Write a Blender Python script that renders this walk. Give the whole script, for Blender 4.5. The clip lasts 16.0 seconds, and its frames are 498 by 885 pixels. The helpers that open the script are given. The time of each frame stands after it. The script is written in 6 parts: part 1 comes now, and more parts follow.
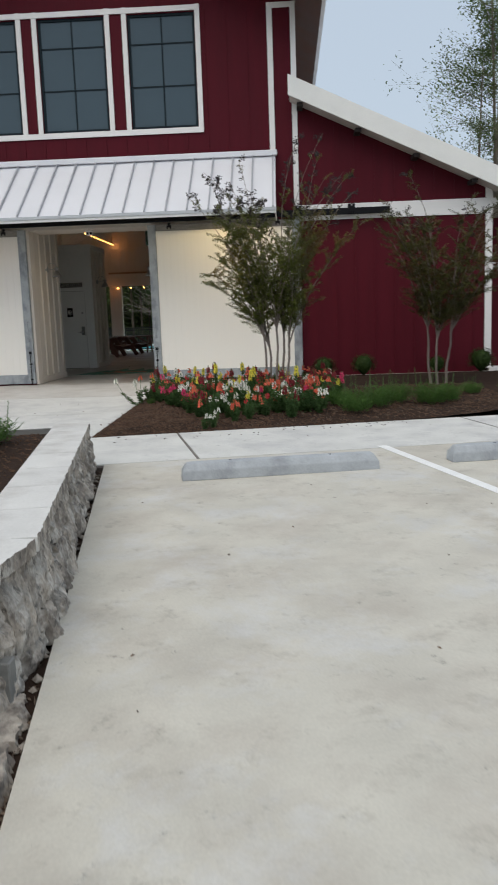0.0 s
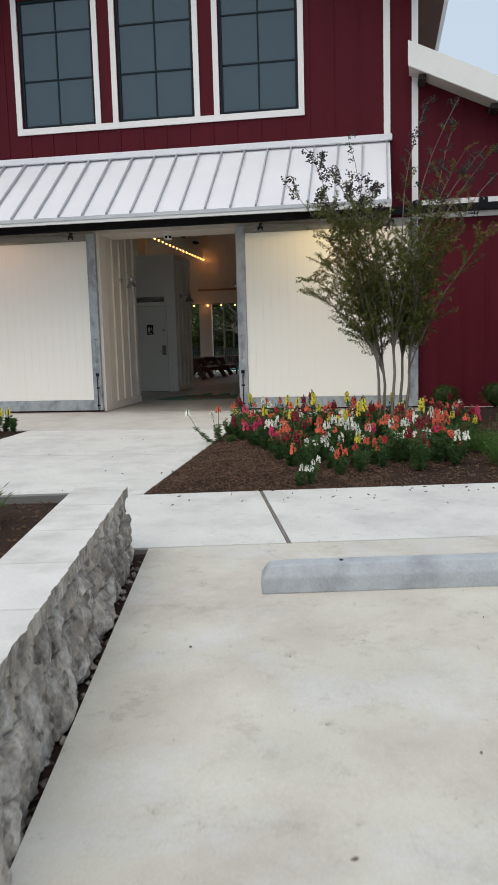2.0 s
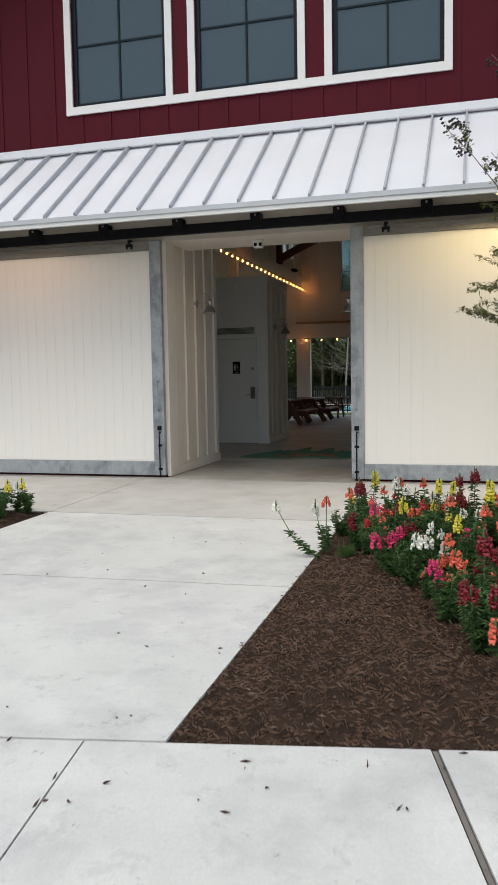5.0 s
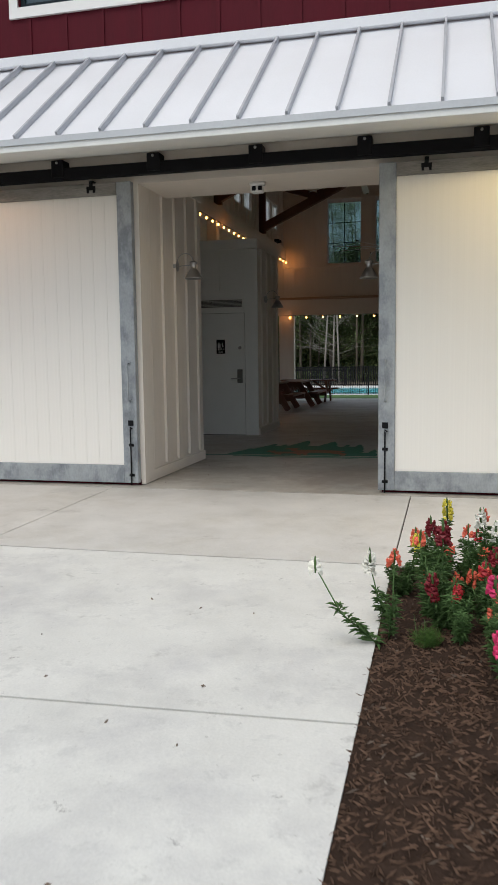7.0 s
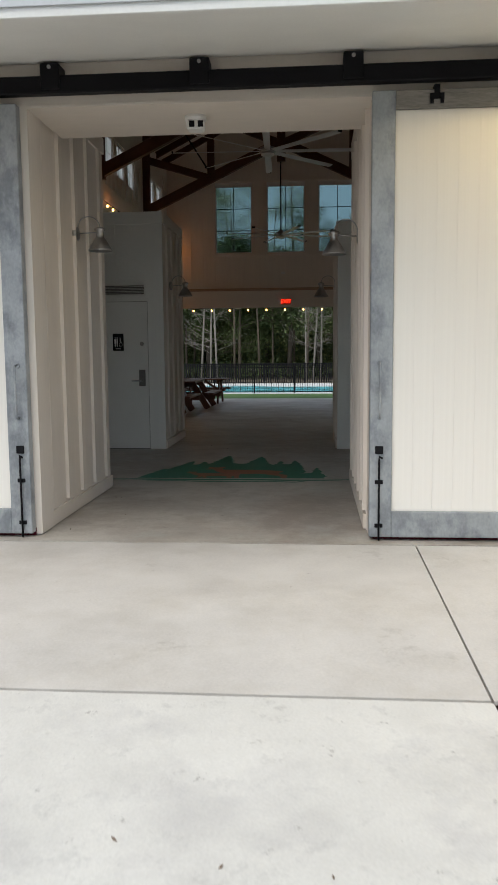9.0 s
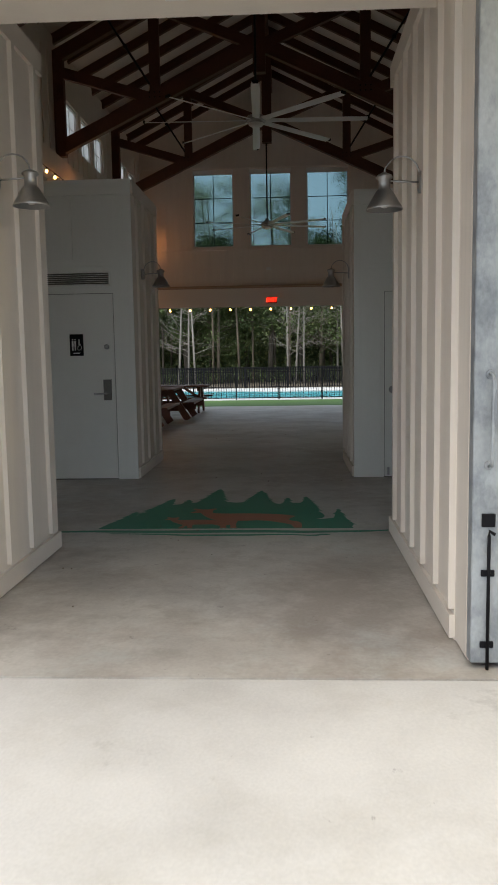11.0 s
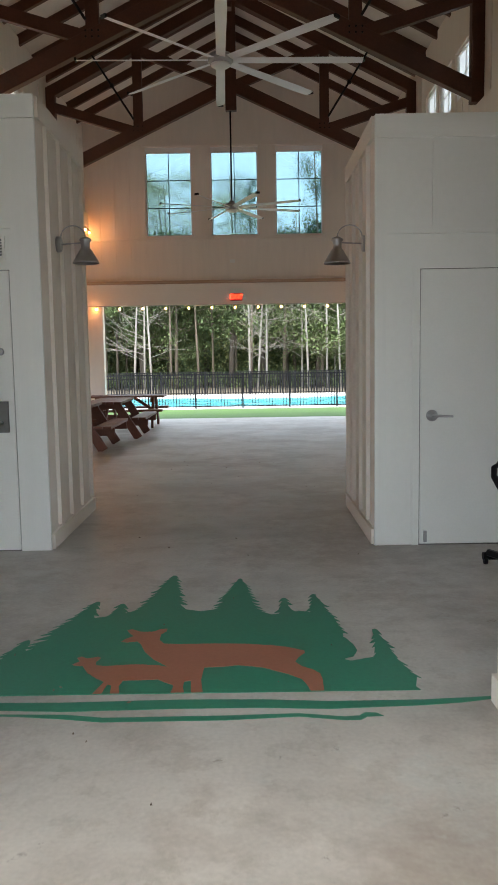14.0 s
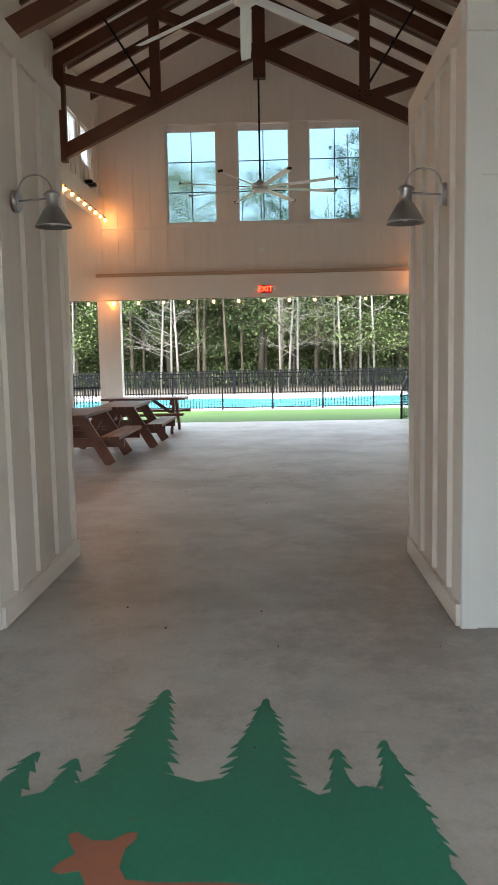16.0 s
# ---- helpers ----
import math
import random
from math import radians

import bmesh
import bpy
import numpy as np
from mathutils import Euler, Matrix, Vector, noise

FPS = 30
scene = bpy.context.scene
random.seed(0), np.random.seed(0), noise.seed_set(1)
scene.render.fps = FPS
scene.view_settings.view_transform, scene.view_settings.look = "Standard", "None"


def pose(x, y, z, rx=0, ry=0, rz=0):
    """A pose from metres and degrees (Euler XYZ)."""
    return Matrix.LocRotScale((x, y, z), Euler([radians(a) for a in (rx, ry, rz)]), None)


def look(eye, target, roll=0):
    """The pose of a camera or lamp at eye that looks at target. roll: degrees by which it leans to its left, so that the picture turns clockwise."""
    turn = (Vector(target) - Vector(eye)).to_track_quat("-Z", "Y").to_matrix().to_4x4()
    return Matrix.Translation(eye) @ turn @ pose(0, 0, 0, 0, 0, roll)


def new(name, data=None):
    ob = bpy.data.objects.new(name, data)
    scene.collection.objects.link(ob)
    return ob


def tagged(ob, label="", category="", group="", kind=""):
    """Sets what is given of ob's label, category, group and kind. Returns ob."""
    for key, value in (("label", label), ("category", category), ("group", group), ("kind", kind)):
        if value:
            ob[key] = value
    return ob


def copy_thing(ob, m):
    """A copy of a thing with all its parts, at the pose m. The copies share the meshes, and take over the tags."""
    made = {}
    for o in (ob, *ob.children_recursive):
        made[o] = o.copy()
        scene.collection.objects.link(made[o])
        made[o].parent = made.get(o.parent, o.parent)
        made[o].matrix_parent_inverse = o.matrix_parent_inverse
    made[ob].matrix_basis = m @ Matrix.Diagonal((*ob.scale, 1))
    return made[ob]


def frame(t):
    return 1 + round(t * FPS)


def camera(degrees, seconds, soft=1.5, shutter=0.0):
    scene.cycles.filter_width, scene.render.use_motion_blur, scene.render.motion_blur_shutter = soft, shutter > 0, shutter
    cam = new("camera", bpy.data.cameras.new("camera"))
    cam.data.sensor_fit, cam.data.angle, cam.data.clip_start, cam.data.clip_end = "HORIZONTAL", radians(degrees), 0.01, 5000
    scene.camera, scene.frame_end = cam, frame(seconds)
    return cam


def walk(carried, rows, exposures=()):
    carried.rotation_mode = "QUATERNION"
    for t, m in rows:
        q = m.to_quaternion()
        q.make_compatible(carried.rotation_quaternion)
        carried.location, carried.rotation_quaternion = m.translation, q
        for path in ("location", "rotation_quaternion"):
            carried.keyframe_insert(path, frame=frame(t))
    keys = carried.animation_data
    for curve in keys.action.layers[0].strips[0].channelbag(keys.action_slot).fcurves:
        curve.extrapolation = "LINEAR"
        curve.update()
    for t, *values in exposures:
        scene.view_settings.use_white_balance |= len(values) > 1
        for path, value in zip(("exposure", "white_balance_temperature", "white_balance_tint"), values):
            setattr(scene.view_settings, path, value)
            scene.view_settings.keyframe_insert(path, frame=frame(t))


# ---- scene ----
cam = camera(34.8, 16.0, shutter=0.3)
PATH = [
    (0, (0.228, 0.025, 1.540), (0.126, 1.998, 1.227), -2),
    (0.5, (0.159, 0.679, 1.519), (-0.060, 2.649, 1.249), -2.4),
    (1, (0.118, 1.348, 1.494), (-0.147, 3.312, 1.220), -2.2),
    (1.5, (-0.002, 2.051, 1.480), (-0.329, 4.007, 1.218), -2),
    (2, (-0.091, 2.792, 1.488), (-0.419, 4.749, 1.233), -1.6),
    (2.5, (-0.237, 3.411, 1.522), (-0.589, 5.366, 1.284), -1.3),
    (3, (-0.376, 4.098, 1.523), (-0.699, 6.056, 1.273), -0.8),
    (3.5, (-0.566, 4.767, 1.540), (-0.936, 6.717, 1.289), -0.5),
    (4, (-0.679, 5.434, 1.522), (-1.061, 7.385, 1.304), -0.4),
    (4.5, (-0.858, 6.096, 1.585), (-1.366, 8.024, 1.429), -0.7),
    (5, (-1.002, 6.710, 1.591), (-1.561, 8.624, 1.431), -1),
    (7.5, (-2.215, 9.340, 1.650), (-2.638, 11.281, 1.420), -0.3),
    (8, (-2.535, 9.800, 1.680), (-2.829, 11.763, 1.436), -0.45),
    (8.5, (-2.785, 10.355, 1.640), (-2.982, 12.330, 1.397), -0.6),
    (9, (-3.015, 11.003, 1.658), (-3.178, 12.984, 1.433), -0.5),
    (11.5, (-3.410, 13.935, 1.674), (-3.470, 15.922, 1.456), -1.3),
    (12, (-3.406, 14.466, 1.668), (-3.415, 16.452, 1.430), -1.6),
    (12.5, (-3.464, 15.027, 1.708), (-3.468, 17.015, 1.479), -1.6),
    (13, (-3.538, 15.519, 1.704), (-3.515, 17.506, 1.473), -1.4),
    (13.5, (-3.551, 16.010, 1.723), (-3.529, 17.999, 1.513), -1.2),
    (14, (-3.636, 16.496, 1.724), (-3.640, 18.485, 1.512), -0.9),
    (14.5, (-3.646, 16.942, 1.709), (-3.633, 18.929, 1.485), -0.5),
    (15, (-3.652, 17.444, 1.734), (-3.674, 19.432, 1.515), -0.3),
    (15.5, (-3.678, 17.943, 1.729), (-3.708, 19.930, 1.507), -0.4),
    (16, (-3.639, 18.394, 1.739), (-3.719, 20.381, 1.522), -1.1),
]
EXPOSURES = [(0, -0.12), (2, 0.05), (5, 0.15), (8, 0.21), (9, 0.34), (11.5, 1.0), (12, 1.28), (13, 1.92), (14, 2.4), (16, 2.66)]
walk(cam, [(t, look(eye, target, roll)) for t, eye, target, roll in PATH], EXPOSURES)

# ---- light ----
SUN_EL, SUN_AZ = radians(58), radians(200)
world = bpy.data.worlds.new("world")
scene.world = world
world.use_nodes = True
wn = world.node_tree
sky = wn.nodes.new("ShaderNodeTexSky")
sky.sky_type = "NISHITA"
sky.sun_disc = False
sky.sun_elevation, sky.sun_rotation = SUN_EL, SUN_AZ
sky.air_density, sky.dust_density, sky.ozone_density = 1.2, 4.0, 1.0
cloud = wn.nodes.new("ShaderNodeMix")
cloud.data_type = "RGBA"
cloud.inputs[0].default_value = 0.72
wn.links.new(sky.outputs[0], cloud.inputs[6])
cloud.inputs[7].default_value = (5.3, 6.1, 7.0, 1)
wn.links.new(cloud.outputs[2], wn.nodes["Background"].inputs[0])
wn.nodes["Background"].inputs[1].default_value = 0.13
sun = new("sun", bpy.data.lights.new("sun", "SUN"))
sun.data.energy, sun.data.angle, sun.data.color = 1.5, radians(55), (1.0, 0.93, 0.84)
sun.matrix_world = look((0, 0, 20), (20 * -math.sin(SUN_AZ) / math.tan(SUN_EL), 20 * -math.cos(SUN_AZ) / math.tan(SUN_EL), 0))


def lamp(name, kind, energy, color, place, size=0.05):
    ob = new(name, bpy.data.lights.new(name, kind))
    ob.data.energy, ob.data.color = energy, color
    ob.data.shadow_soft_size = size
    ob.location = place
    return ob


# ---- materials ----
def mat(name, color, rough=0.6, metal=0.0, var=0.15, scale=3.0, fine=60.0, bump=0.1, stretch=(1, 1, 1), color2=None, mask=(0.45, 0.7), rand=0.0, emit=0.0, stain=None):
    """A surface: a base colour that varies coarsely and finely, an optional second colour in patches, relief and roughness."""
    m = bpy.data.materials.new(name)
    m.use_nodes = True
    nt = m.node_tree
    N, L = nt.nodes, nt.links
    p = N["Principled BSDF"]
    geo = N.new("ShaderNodeTexCoord")
    mp = N.new("ShaderNodeMapping")
    mp.inputs["Scale"].default_value = stretch
    L.new(geo.outputs["Object"], mp.inputs["Vector"])
    n1 = N.new("ShaderNodeTexNoise")
    n1.inputs["Scale"].default_value, n1.inputs["Detail"].default_value = scale, 5
    n2 = N.new("ShaderNodeTexNoise")
    n2.inputs["Scale"].default_value, n2.inputs["Detail"].default_value = fine, 3
    for n in (n1, n2):
        L.new(mp.outputs[0], n.inputs["Vector"])
    mixf = N.new("ShaderNodeMath")
    mixf.operation = "MULTIPLY_ADD"
    L.new(n2.outputs["Fac"], mixf.inputs[0])
    mixf.inputs[1].default_value = 0.4
    m2 = N.new("ShaderNodeMath")
    m2.operation = "MULTIPLY"
    m2.inputs[1].default_value = 0.6
    L.new(n1.outputs["Fac"], m2.inputs[0])
    L.new(m2.outputs[0], mixf.inputs[2])
    ramp = N.new("ShaderNodeMapRange")
    ramp.inputs["From Min"].default_value, ramp.inputs["From Max"].default_value = 0.3, 0.7
    ramp.inputs["To Min"].default_value, ramp.inputs["To Max"].default_value = 1 - var, 1 + var
    L.new(mixf.outputs[0], ramp.inputs["Value"])
    fac = ramp.outputs[0]
    if rand:
        oi = N.new("ShaderNodeObjectInfo")
        gi = N.new("ShaderNodeNewGeometry")
        ad = N.new("ShaderNodeMath")
        ad.operation = "ADD"
        L.new(oi.outputs["Random"], ad.inputs[0])
        L.new(gi.outputs["Random Per Island"], ad.inputs[1])
        rr = N.new("ShaderNodeMapRange")
        rr.inputs["From Max"].default_value = 2.0
        rr.inputs["To Min"].default_value, rr.inputs["To Max"].default_value = 1 - rand, 1 + rand
        L.new(ad.outputs[0], rr.inputs["Value"])
        mu = N.new("ShaderNodeMath")
        mu.operation = "MULTIPLY"
        L.new(fac, mu.inputs[0])
        L.new(rr.outputs[0], mu.inputs[1])
        fac = mu.outputs[0]
    base = N.new("ShaderNodeRGB")
    base.outputs[0].default_value = (*color, 1)
    src = base.outputs[0]
    if color2:
        n3 = N.new("ShaderNodeTexNoise")
        n3.inputs["Scale"].default_value, n3.inputs["Detail"].default_value, n3.inputs["Roughness"].default_value = scale * 0.6, 6, 0.65
        L.new(mp.outputs[0], n3.inputs["Vector"])
        mr = N.new("ShaderNodeMapRange")
        mr.inputs["From Min"].default_value, mr.inputs["From Max"].default_value = mask
        L.new(n3.outputs["Fac"], mr.inputs["Value"])
        mx = N.new("ShaderNodeMix")
        mx.data_type = "RGBA"
        L.new(mr.outputs[0], mx.inputs[0])
        L.new(src, mx.inputs[6])
        mx.inputs[7].default_value = (*color2, 1)
        src = mx.outputs[2]
    for c3, sc3, lo3, hi3, amount in stain or ():
        n4 = N.new("ShaderNodeTexNoise")
        n4.inputs["Scale"].default_value, n4.inputs["Detail"].default_value, n4.inputs["Roughness"].default_value, n4.inputs["Distortion"].default_value = sc3, 6, 0.75, 0.15
        L.new(mp.outputs[0], n4.inputs["Vector"])
        mr4 = N.new("ShaderNodeMapRange")
        mr4.inputs["From Min"].default_value, mr4.inputs["From Max"].default_value, mr4.inputs["To Max"].default_value = lo3, hi3, amount
        L.new(n4.outputs["Fac"], mr4.inputs["Value"])
        mx4 = N.new("ShaderNodeMix")
        mx4.data_type = "RGBA"
        L.new(mr4.outputs[0], mx4.inputs[0])
        L.new(src, mx4.inputs[6])
        mx4.inputs[7].default_value = (*c3, 1)
        src = mx4.outputs[2]
    vm = N.new("ShaderNodeVectorMath")
    vm.operation = "SCALE"
    L.new(src, vm.inputs[0])
    L.new(fac, vm.inputs["Scale"])
    L.new(vm.outputs[0], p.inputs["Base Color"])
    rg = N.new("ShaderNodeMapRange")
    rg.inputs["To Min"].default_value, rg.inputs["To Max"].default_value = max(rough - 0.12, 0.02), min(rough + 0.12, 1)
    L.new(n1.outputs["Fac"], rg.inputs["Value"])
    L.new(rg.outputs[0], p.inputs["Roughness"])
    p.inputs["Metallic"].default_value = metal
    if bump:
        b = N.new("ShaderNodeBump")
        b.inputs["Strength"].default_value = bump
        b.inputs["Distance"].default_value = 0.01
        L.new(mixf.outputs[0], b.inputs["Height"])
        L.new(b.outputs[0], p.inputs["Normal"])
    if emit:
        p.inputs["Emission Color"].default_value = (*color, 1)
        p.inputs["Emission Strength"].default_value = emit
    return m


def glass(name, tint=(0.8, 0.85, 0.85), rough=0.0):
    m = bpy.data.materials.new(name)
    m.use_nodes = True
    N, L = m.node_tree.nodes, m.node_tree.links
    out = N["Material Output"]
    N.remove(N["Principled BSDF"])
    tr, gl, mx, fr = N.new("ShaderNodeBsdfTransparent"), N.new("ShaderNodeBsdfGlossy"), N.new("ShaderNodeMixShader"), N.new("ShaderNodeFresnel")
    tr.inputs[0].default_value = (*tint, 1)
    gl.inputs["Roughness"].default_value = rough
    fr.inputs[0].default_value = 1.52
    L.new(fr.outputs[0], mx.inputs[0])
    L.new(tr.outputs[0], mx.inputs[1])
    L.new(gl.outputs[0], mx.inputs[2])
    L.new(mx.outputs[0], out.inputs[0])
    return m


M = {}
M["parking"] = mat("parking_concrete", (0.53, 0.505, 0.435), 0.8, var=0.13, scale=2.4, fine=90, bump=0.25, color2=(0.455, 0.42, 0.36), mask=(0.46, 0.66), stain=(((0.24, 0.22, 0.19), 3.5, 0.60, 0.68, 0.4), ((0.14, 0.13, 0.12), 10.0, 0.635, 0.69, 0.6), ((0.56, 0.56, 0.55), 0.8, 0.5, 0.62, 0.6), ((0.34, 0.31, 0.26), 5.0, 0.54, 0.66, 0.4)))
M["walk"] = mat("walk_concrete", (0.60, 0.596, 0.562), 0.8, var=0.12, scale=3.0, fine=90, bump=0.25, color2=(0.50, 0.495, 0.48), mask=(0.47, 0.66), stain=(((0.28, 0.27, 0.26), 3.4, 0.60, 0.70, 0.45), ((0.14, 0.13, 0.12), 11.0, 0.64, 0.70, 0.6), ((0.36, 0.36, 0.35), 6.0, 0.55, 0.66, 0.35)))
M["floor"] = mat("floor_concrete", (0.50, 0.475, 0.43), 0.42, var=0.16, scale=2.2, fine=50, bump=0.06, color2=(0.385, 0.355, 0.315), mask=(0.42, 0.62), stain=(((0.23, 0.185, 0.15), 0.55, 0.48, 0.62, 0.6), ((0.46, 0.48, 0.45), 1.3, 0.54, 0.64, 0.5), ((0.12, 0.10, 0.09), 7.0, 0.66, 0.71, 0.6), ((0.30, 0.27, 0.22), 4.0, 0.52, 0.62, 0.35)))
M["apron"] = mat("apron_concrete", (0.53, 0.515, 0.485), 0.8, var=0.12, scale=2.4, fine=80, bump=0.2, color2=(0.45, 0.43, 0.39), mask=(0.45, 0.7), stain=(((0.26, 0.24, 0.21), 1.5, 0.59, 0.70, 0.5), ((0.14, 0.12, 0.11), 10.0, 0.67, 0.72, 0.5)))
M["joint"] = mat("joint_filler", (0.075, 0.058, 0.048), 0.9, var=0.3)
M["jointboard"] = mat("joint_board_wood", (0.17, 0.15, 0.13), 0.9, var=0.25, scale=5)
# brown that stands for the shadow line under the end wall's ledge
M["ledge"] = mat("ledge_shadow_tan", (0.40, 0.28, 0.19), 0.6, var=0.15)
M["red"] = mat("red_siding", (0.080, 0.007, 0.014), 0.6, var=0.14, scale=2, fine=30, bump=0.05, stretch=(3, 3, 0.3))
M["white"] = mat("white_trim", (0.80, 0.79, 0.77), 0.5, var=0.04, bump=0.04)
M["fascia"] = mat("fascia_white", (0.77, 0.775, 0.745), 0.55, var=0.05, bump=0.04)
M["cream"] = mat("door_panel_white", (0.86, 0.835, 0.775), 0.5, var=0.03, scale=2, bump=0.03, stretch=(4, 4, 0.4))
M["inner"] = mat("inner_siding", (0.745, 0.68, 0.605), 0.6, var=0.05, bump=0.05, stretch=(3, 3, 0.4))
# paler, cooler copy of the siding paint: daylight on the room fronts is in it
M["gray"] = mat("daylit_front_paint", (0.84, 0.855, 0.82), 0.5, var=0.03, bump=0.03)
M["galv"] = mat("galvanised_steel", (0.36, 0.385, 0.40), 0.5, 0.3, var=0.2, scale=7, fine=40, bump=0.03, stretch=(1.3, 1.3, 0.8), color2=(0.22, 0.24, 0.26), mask=(0.46, 0.62))
M["steel"] = mat("brushed_steel", (0.42, 0.42, 0.42), 0.35, 0.9, var=0.1, bump=0.02)
M["black"] = mat("black_metal", (0.012, 0.012, 0.014), 0.5, 0.3, var=0.2, bump=0.02)
# roof steel again, darker: the seams' side shading is in this colour
M["seam"] = mat("side_shaded_steel", (0.42, 0.43, 0.46), 0.5, 0.1, var=0.12, scale=4, bump=0.02)
M["drip"] = mat("drip_edge_steel", (0.50, 0.52, 0.54), 0.5, 0.1, var=0.08, bump=0.02)
M["outlook"] = mat("dark_timber_end", (0.02, 0.014, 0.012), 0.8, var=0.2)
M["roof"] = mat("metal_roof", (0.74, 0.75, 0.78), 0.4, 0.05, var=0.04, scale=1.5, bump=0.02)
M["beam"] = mat("stained_timber", (0.075, 0.026, 0.014), 0.6, var=0.35, scale=2, fine=30, bump=0.15, stretch=(1, 1, 1))
M["deck"] = mat("roof_deck", (0.62, 0.57, 0.51), 0.7, var=0.1, bump=0.05)
M["table"] = mat("red_brown_timber", (0.125, 0.044, 0.026), 0.5, var=0.3, scale=4, fine=40, bump=0.15, stretch=(1, 0.2, 1))
M["stone"] = mat("limestone", (0.36, 0.32, 0.27), 0.92, var=0.5, scale=11, fine=55, bump=1.0, stretch=(1, 1, 0.7), color2=(0.19, 0.165, 0.14), mask=(0.44, 0.56), rand=0.22, stain=(((0.46, 0.44, 0.40), 5.0, 0.50, 0.60, 0.65), ((0.07, 0.065, 0.06), 14.0, 0.57, 0.64, 0.8)))
M["cap"] = mat("limestone_cap", (0.60, 0.59, 0.56), 0.8, var=0.1, scale=4, fine=50, bump=0.25, color2=(0.45, 0.43, 0.40), mask=(0.5, 0.75), rand=0.06)
M["stop"] = mat("wheel_stop_concrete", (0.38, 0.405, 0.425), 0.8, var=0.16, scale=6, fine=60, bump=0.4, color2=(0.29, 0.31, 0.33), mask=(0.5, 0.68), stain=(((0.14, 0.14, 0.14), 14.0, 0.66, 0.72, 0.7),))
M["mulch"] = mat("mulch_ground", (0.034, 0.021, 0.015), 0.95, var=0.5, scale=12, fine=70, bump=1.0)
M["chip"] = mat("mulch_chip", (0.078, 0.048, 0.033), 0.9, var=0.3, bump=0.2, rand=0.85)
M["litter"] = mat("dead_leaf", (0.16, 0.12, 0.09), 0.9, var=0.3, rand=0.5)
M["leaf"] = mat("flower_leaf", (0.080, 0.145, 0.050), 0.6, var=0.25, rand=0.35, bump=0)
M["leaf2"] = mat("grassy_leaf", (0.075, 0.15, 0.035), 0.6, var=0.25, rand=0.35, bump=0)
M["myrtle"] = mat("myrtle_leaf", (0.105, 0.118, 0.030), 0.5, var=0.3, rand=0.5, bump=0, color2=(0.17, 0.125, 0.03), mask=(0.52, 0.62), scale=1.5)
M["seed"] = mat("seed_pod", (0.022, 0.018, 0.016), 0.8, rand=0.4, bump=0)
M["box"] = mat("box_leaf", (0.028, 0.050, 0.012), 0.5, var=0.3, rand=0.4, bump=0)
M["bark"] = mat("smooth_bark", (0.19, 0.155, 0.13), 0.8, var=0.25, scale=8, bump=0.2, stretch=(1, 1, 0.3))
M["barkwood"] = mat("woods_bark", (0.15, 0.12, 0.09), 0.9, var=0.3, scale=3, bump=0.2)
M["barkpale"] = mat("pale_bark", (0.29, 0.27, 0.24), 0.85, var=0.25, scale=3, bump=0.2)
M["barkdark"] = mat("dark_bark", (0.085, 0.07, 0.055), 0.9, var=0.3, scale=3, bump=0.3, stretch=(1, 1, 0.3))
M["wood1"] = mat("woods_leaf", (0.125, 0.17, 0.068), 0.7, var=0.2, scale=0.5, rand=0.3, bump=0)
M["wood2"] = mat("pine_leaf", (0.10, 0.145, 0.065), 0.7, var=0.2, scale=0.5, rand=0.3, bump=0)
M["wood3"] = mat("spring_leaf", (0.34, 0.38, 0.16), 0.7, var=0.2, scale=0.5, rand=0.3, bump=0)
M["grass"] = mat("lawn", (0.065, 0.135, 0.02), 0.9, var=0.2, scale=1, fine=100, bump=0.6)
M["earth"] = mat("earth", (0.10, 0.085, 0.06), 0.95, var=0.3, scale=0.4, fine=20, bump=0.5)
M["pool"] = mat("pool_water", (0.07, 0.33, 0.37), 0.25, var=0.08, scale=1, fine=8, bump=0.1)
M["deckc"] = mat("pool_deck", (0.55, 0.55, 0.54), 0.8, var=0.04)
M["tint"] = glass("tinted_glass", (0.44, 0.54, 0.56))
M["frosted"] = mat("frosted_glass", (0.85, 0.85, 0.82), 0.5, var=0.04, bump=0)
fn = M["frosted"].node_tree
tl, fm = fn.nodes.new("ShaderNodeBsdfTranslucent"), fn.nodes.new("ShaderNodeMixShader")
tl.inputs[0].default_value, fm.inputs[0].default_value = (0.9, 0.9, 0.88, 1), 0.75
fn.links.new(fn.nodes["Principled BSDF"].outputs[0], fm.inputs[1])
fn.links.new(tl.outputs[0], fm.inputs[2])
fn.links.new(fm.outputs[0], fn.nodes["Material Output"].inputs[0])
M["topsteel"] = mat("weathered_rail_steel", (0.25, 0.235, 0.215), 0.5, 0.35, var=0.35, scale=5, fine=40, bump=0.05, stretch=(0.5, 3, 3))
# opaque panes; part of the sky's reflection is put into the blue base
M["frontglass"] = mat("sky_toned_glass", (0.045, 0.075, 0.095), 0.06, var=0.02, bump=0)
M["mullion"] = mat("window_bar", (0.012, 0.022, 0.028), 0.5, var=0.1, bump=0)
M["line"] = mat("line_paint", (0.78, 0.78, 0.76), 0.7, var=0.08, scale=8, bump=0.2)
M["green"] = mat("mural_green", (0.022, 0.20, 0.12), 0.55, var=0.16, scale=1.5, fine=60, bump=0.05)
M["brown"] = mat("mural_brown", (0.34, 0.13, 0.075), 0.55, var=0.12, scale=1.5, fine=60, bump=0.05)
M["bulb"] = mat("warm_bulb", (1.0, 0.42, 0.10), 0.4, bump=0, emit=9.0)
M["exit"] = mat("exit_letters", (1.0, 0.03, 0.01), 0.4, bump=0, emit=3.0)
